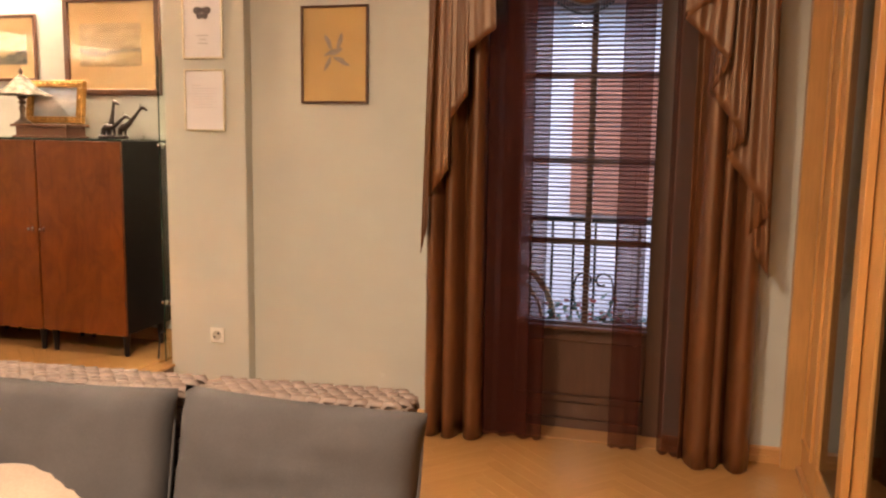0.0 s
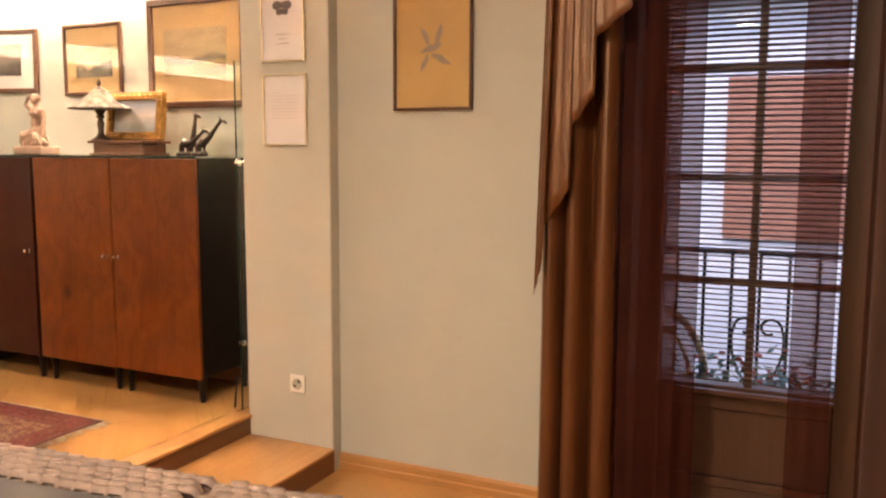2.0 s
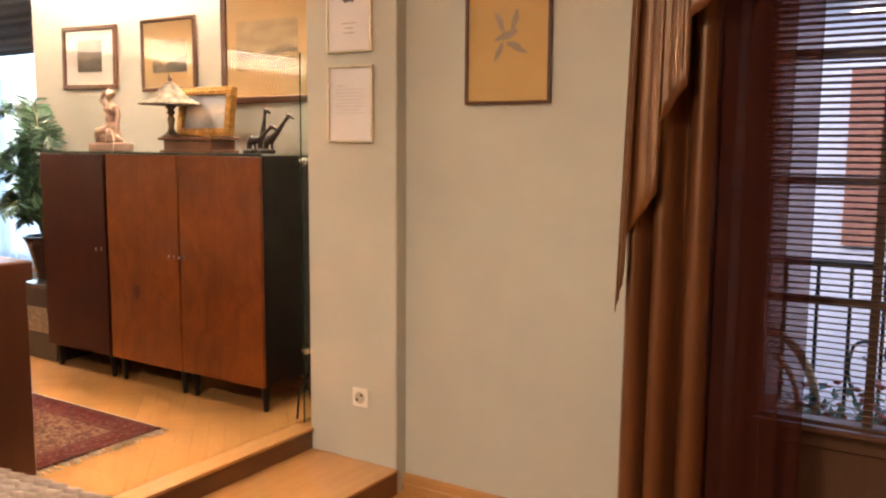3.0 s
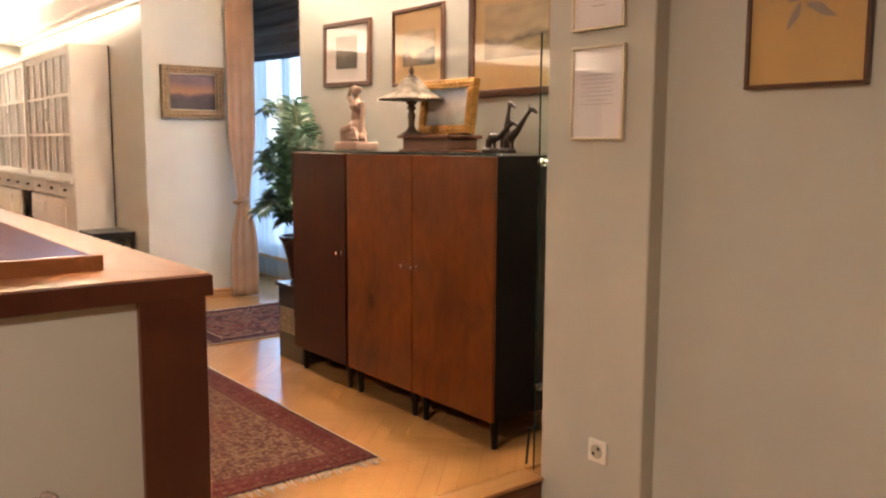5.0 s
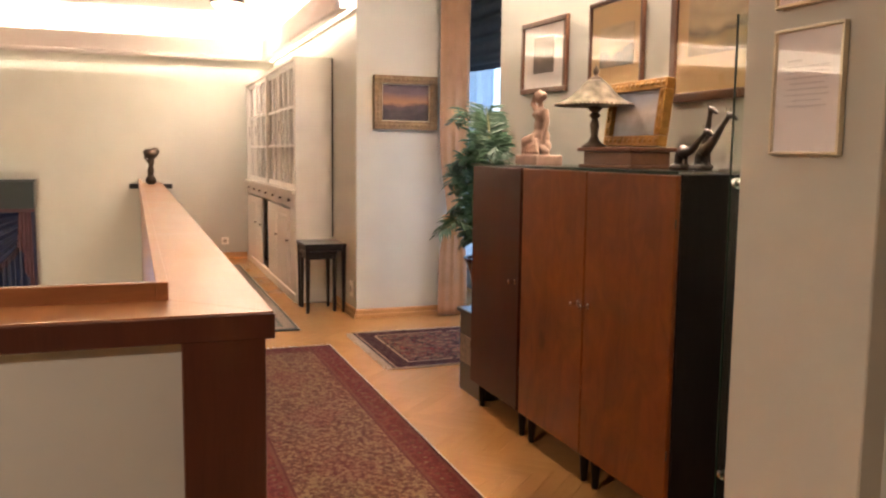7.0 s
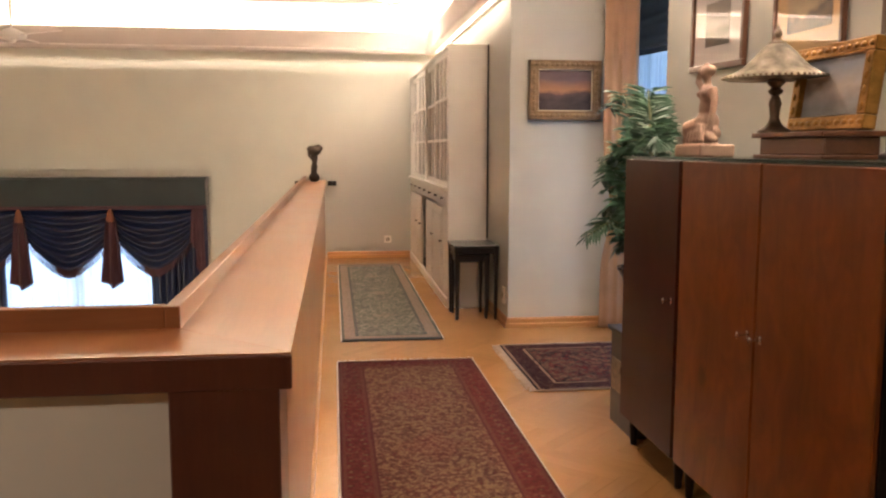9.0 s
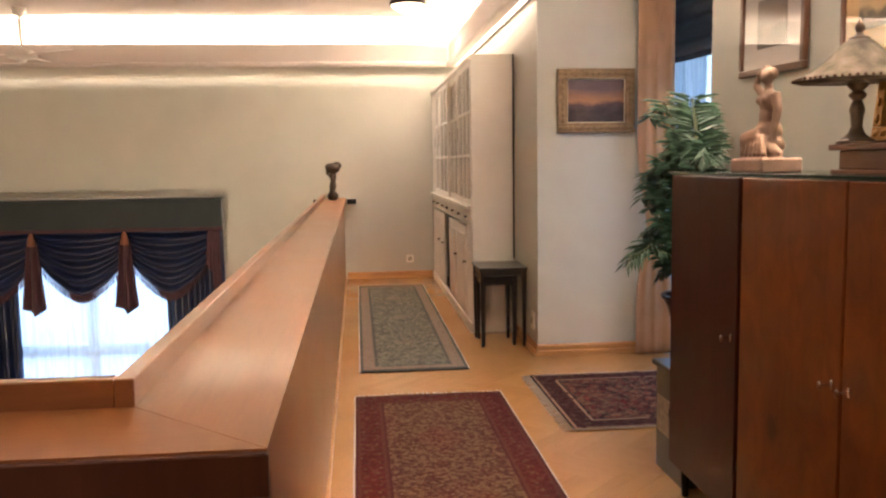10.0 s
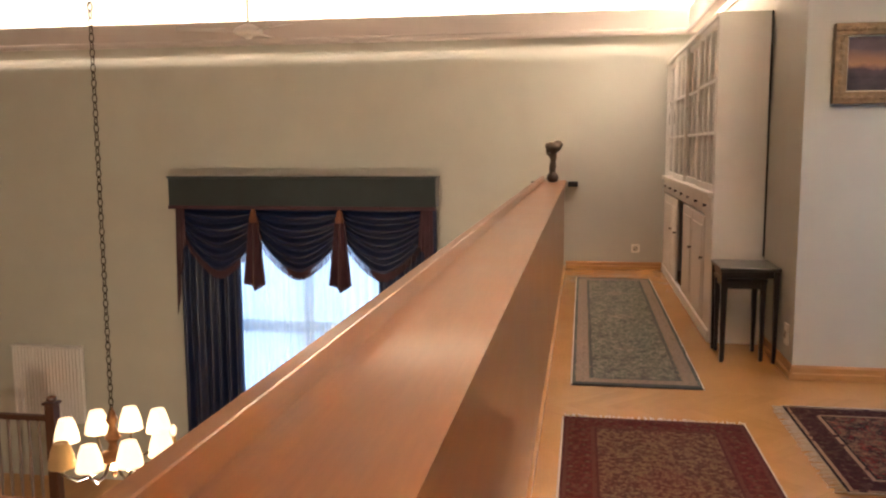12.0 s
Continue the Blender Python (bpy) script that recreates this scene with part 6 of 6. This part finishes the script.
bar_me = mesh_of("bar", boxed(-0.007, -0.007, 0.0, 0.007, 0.007, 1.03), IRON)
for i in range(21):
    o = new("bar", bar_me)
    o.parent, o.location = rl, (-1.25 + 0.125 * i, 0, 0)
for s in (-1, 1):
    pts = []
    for q in range(30):
        u = q / 29
        if u < 0.6:
            w = u / 0.6
            pts.append((s * 0.115 * math.sin(math.pi * w * 0.62), -0.012, 0.35 + 0.34 * w))
        else:
            w = (u - 0.6) / 0.4
            a = math.pi * 0.05 + w * 5.2
            r = 0.055 * (1 - 0.6 * w)
            pts.append((s * (0.052 + r * math.cos(a)), -0.012, 0.69 + r * math.sin(a)))
    part("scroll", tube(bmesh.new(), pts, 0.007, 6), IRON, rl, "curled heart scroll", 60)
cc = thing("cane_chair", "round-backed cane chair on the balcony", "chair", (-0.88, 4.68, LOW - 0.03), 20)
part("hoop", tube(bmesh.new(), [(0.24 * math.cos(a), 0.05 * math.sin(a), 0.45 + 0.34 * math.sin(a)) for a in [math.pi * i / 16 for i in range(17)]], 0.018, 8), CANE, cc, smooth=60)
part("inner_hoop", tube(bmesh.new(), [(0.17 * math.cos(a), 0.04 * math.sin(a), 0.45 + 0.26 * math.sin(a)) for a in [math.pi * i / 16 for i in range(17)]], 0.011, 8), CANE, cc, smooth=60)
part("seat", lathe(bmesh.new(), [(0.001, 0.40), (0.23, 0.40), (0.245, 0.425), (0.23, 0.45), (0.001, 0.455)], 24), CANE, cc, smooth=50)
for a in range(4):
    x, y = 0.19 * math.cos(a * math.pi / 2 + 0.78), 0.19 * math.sin(a * math.pi / 2 + 0.78)
    part("leg", tube(bmesh.new(), [(x * 1.1, y * 1.1, 0), (x, y, 0.41)], 0.015, 8), CANE, cc, smooth=60)
pb = thing("planter", "terracotta trough of leafy green plants by the railing", "planter", (-0.28, 4.75, LOW - 0.03))
part("trough", boxed(-0.45, -0.10, 0, 0.42, 0.10, 0.33, 0.01, 2), BRICKRED, pb)
bm = bmesh.new()
rr = random.Random(11)
for i in range(1500):
    p = Vector((rr.gauss(-0.08, 0.26), rr.gauss(0, 0.05), 0.33 + abs(rr.gauss(0, 0.085))))
    a, b2 = rr.uniform(0, 6.28), rr.uniform(-0.6, 0.9)
    d = Vector((math.cos(a) * math.cos(b2), math.sin(a) * math.cos(b2), math.sin(b2)))
    sd = d.cross(Vector((0.2, 0.1, 1))).normalized() * 0.016
    v = [bm.verts.new(p), bm.verts.new(p + d * 0.03 + sd), bm.verts.new(p + d * 0.07), bm.verts.new(p + d * 0.03 - sd)]
    bm.faces.new(v)
part("foliage", bm, plain("balcony_leaf", (0.07, 0.12, 0.08), 0.5, var=0.4, scale=12), pb, "small green leaves")
bm = bmesh.new()
for i in range(170):
    p = Vector((rr.gauss(-0.22, 0.2), rr.gauss(-0.03, 0.05), 0.36 + abs(rr.gauss(0.03, 0.10))))
    bmesh.ops.create_icosphere(bm, subdivisions=1, radius=rr.uniform(0.010, 0.02), matrix=Matrix.Translation(p) @ Matrix.Diagonal((1, 1, 0.6, 1)))
part("flowers", bm, plain("red_petal", (0.30, 0.055, 0.045), 0.6, var=0.3, scale=20), pb, "small red flowers")
hs = thing("house_opposite", "white rendered house with a red-brown wall panel across the yard", "house", (0, 9.5, -3.2))
part("wall", boxed(-9, 0, 0, 9, 4, 5.9), STUCCO, hs, "white rendered wall")
part("wall_panel", boxed(-1.16, -0.06, 3.62, 0.35, 0.0, 5.16), BRICKRED, hs, "red-brown rendered panel")
part("roof", prism([(-9.3, -0.4), (9.3, -0.4), (9.3, 4.3), (-9.3, 4.3)], 5.9, 6.05), BRICKRED, hs)
for x in (-5.2, -3.2, 2.4, 4.6):
    wdw = part("window", boxed(x - 0.5, -0.02, 3.7, x + 0.5, 0.01, 5.1), PANE, hs)
    part("frame", boxed(x - 0.56, -0.04, 3.62, x + 0.56, -0.02, 3.7), WHITE, wdw)

# ---- parquet ----
BL, BW_ = 0.42, 0.07


def clip(poly, x0, y0, x1, y1):
    for ax, lim, sg in ((0, x0, 1), (0, x1, -1), (1, y0, 1), (1, y1, -1)):
        out = []
        for i, p in enumerate(poly):
            q = poly[(i + 1) % len(poly)]
            a, b = (p[ax] - lim) * sg, (q[ax] - lim) * sg
            if a >= 0:
                out.append(p)
            if (a >= 0) != (b >= 0):
                k = a / (a - b)
                out.append((p[0] + (q[0] - p[0]) * k, p[1] + (q[1] - p[1]) * k))
        poly = out
        if len(poly) < 3:
            return []
    return poly


def herringbone(floor, x0, y0, x1, y1, z, near, limit):
    """Oak boards laid in herringbone; those inside the near stretch are parts, the rest one piece."""
    hb = boxed(-BL / 2 + 0.0003, -BW_ / 2 + 0.0003, -0.012, BL / 2 - 0.0003, BW_ / 2 - 0.0003, 0.0, 0.0005)
    whole = mesh_of("board", hb, PARQUET)
    rest = bmesh.new()
    count = 0
    c45 = math.sqrt(0.5)
    n = int(BL / BW_)
    span = int((max(x1 - x0, y1 - y0) * 1.5) / BW_) + 2 * n
    boards = []
    for i in range(-span, span):
        for j in range(-span // n - 2, span // n + 3):
            u, v = i * BW_ + j * BL * 1.0, i * BW_ - j * BL * 1.0
            boards.append((u + BL / 2, v + BW_ / 2, 0))
            boards.append((u + BW_ / 2, v + BW_ + BL / 2, 90))
    cx0, cy0 = (x0 + x1) / 2, (y0 + y1) / 2
    for u, v, a in boards:
        px, py = cx0 + (u - v) * c45, cy0 + (u + v) * c45
        if px < x0 - 0.3 or px > x1 + 0.3 or py < y0 - 0.3 or py > y1 + 0.3:
            continue
        ang = radians(a + 45)
        ca, sa = math.cos(ang), math.sin(ang)
        poly = [(px + ca * dx - sa * dy, py + sa * dx + ca * dy) for dx, dy in ((-BL / 2 + 0.0003, -BW_ / 2 + 0.0003), (BL / 2 - 0.0003, -BW_ / 2 + 0.0003), (BL / 2 - 0.0003, BW_ / 2 - 0.0003), (-BL / 2 + 0.0003, BW_ / 2 - 0.0003))]
        inside = all(x0 <= p[0] <= x1 and y0 <= p[1] <= y1 for p in poly)
        if inside and near[0] <= px <= near[2] and near[1] <= py <= near[3] and count < limit:
            o = new("board", whole)
            o.parent, o.matrix_basis = floor, pose(px, py, z, 0, 0, a + 45)
            count += 1
            continue
        poly = clip(poly, x0, y0, x1, y1)
        if poly:
            k = len(poly)
            lo, hi = [rest.verts.new((x, y, z - 0.012)) for x, y in poly], [rest.verts.new((x, y, z)) for x, y in poly]
            rest.faces.new(hi)
            for q in range(k):
                rest.faces.new((lo[q], lo[(q + 1) % k], hi[(q + 1) % k], hi[q]))
    o = part("parquet_boards", rest, PARQUETREST, floor, "oak parquet boards in herringbone")
    o["kind"] = "stuff"


PARQUETREST = timber("oak_parquet_rest", (0.495, 0.255, 0.085), (0.55, 0.293, 0.103), 0.17, 1.6, "x", coat=0.25)
herringbone(bpy.data.objects["floor_gallery"], FAR + 0.001, 2.69, -2.752, 5.395, 0.0, (-6.6, 2.69, -2.7, 4.5), 300)
herringbone(bpy.data.objects["floor_sitting_room"], -2.676, SOUTH + 0.001, DX - 0.021, SOFAWALL - 0.001, LOW, (-1.4, 2.4, 0.6, 4.1), 300)
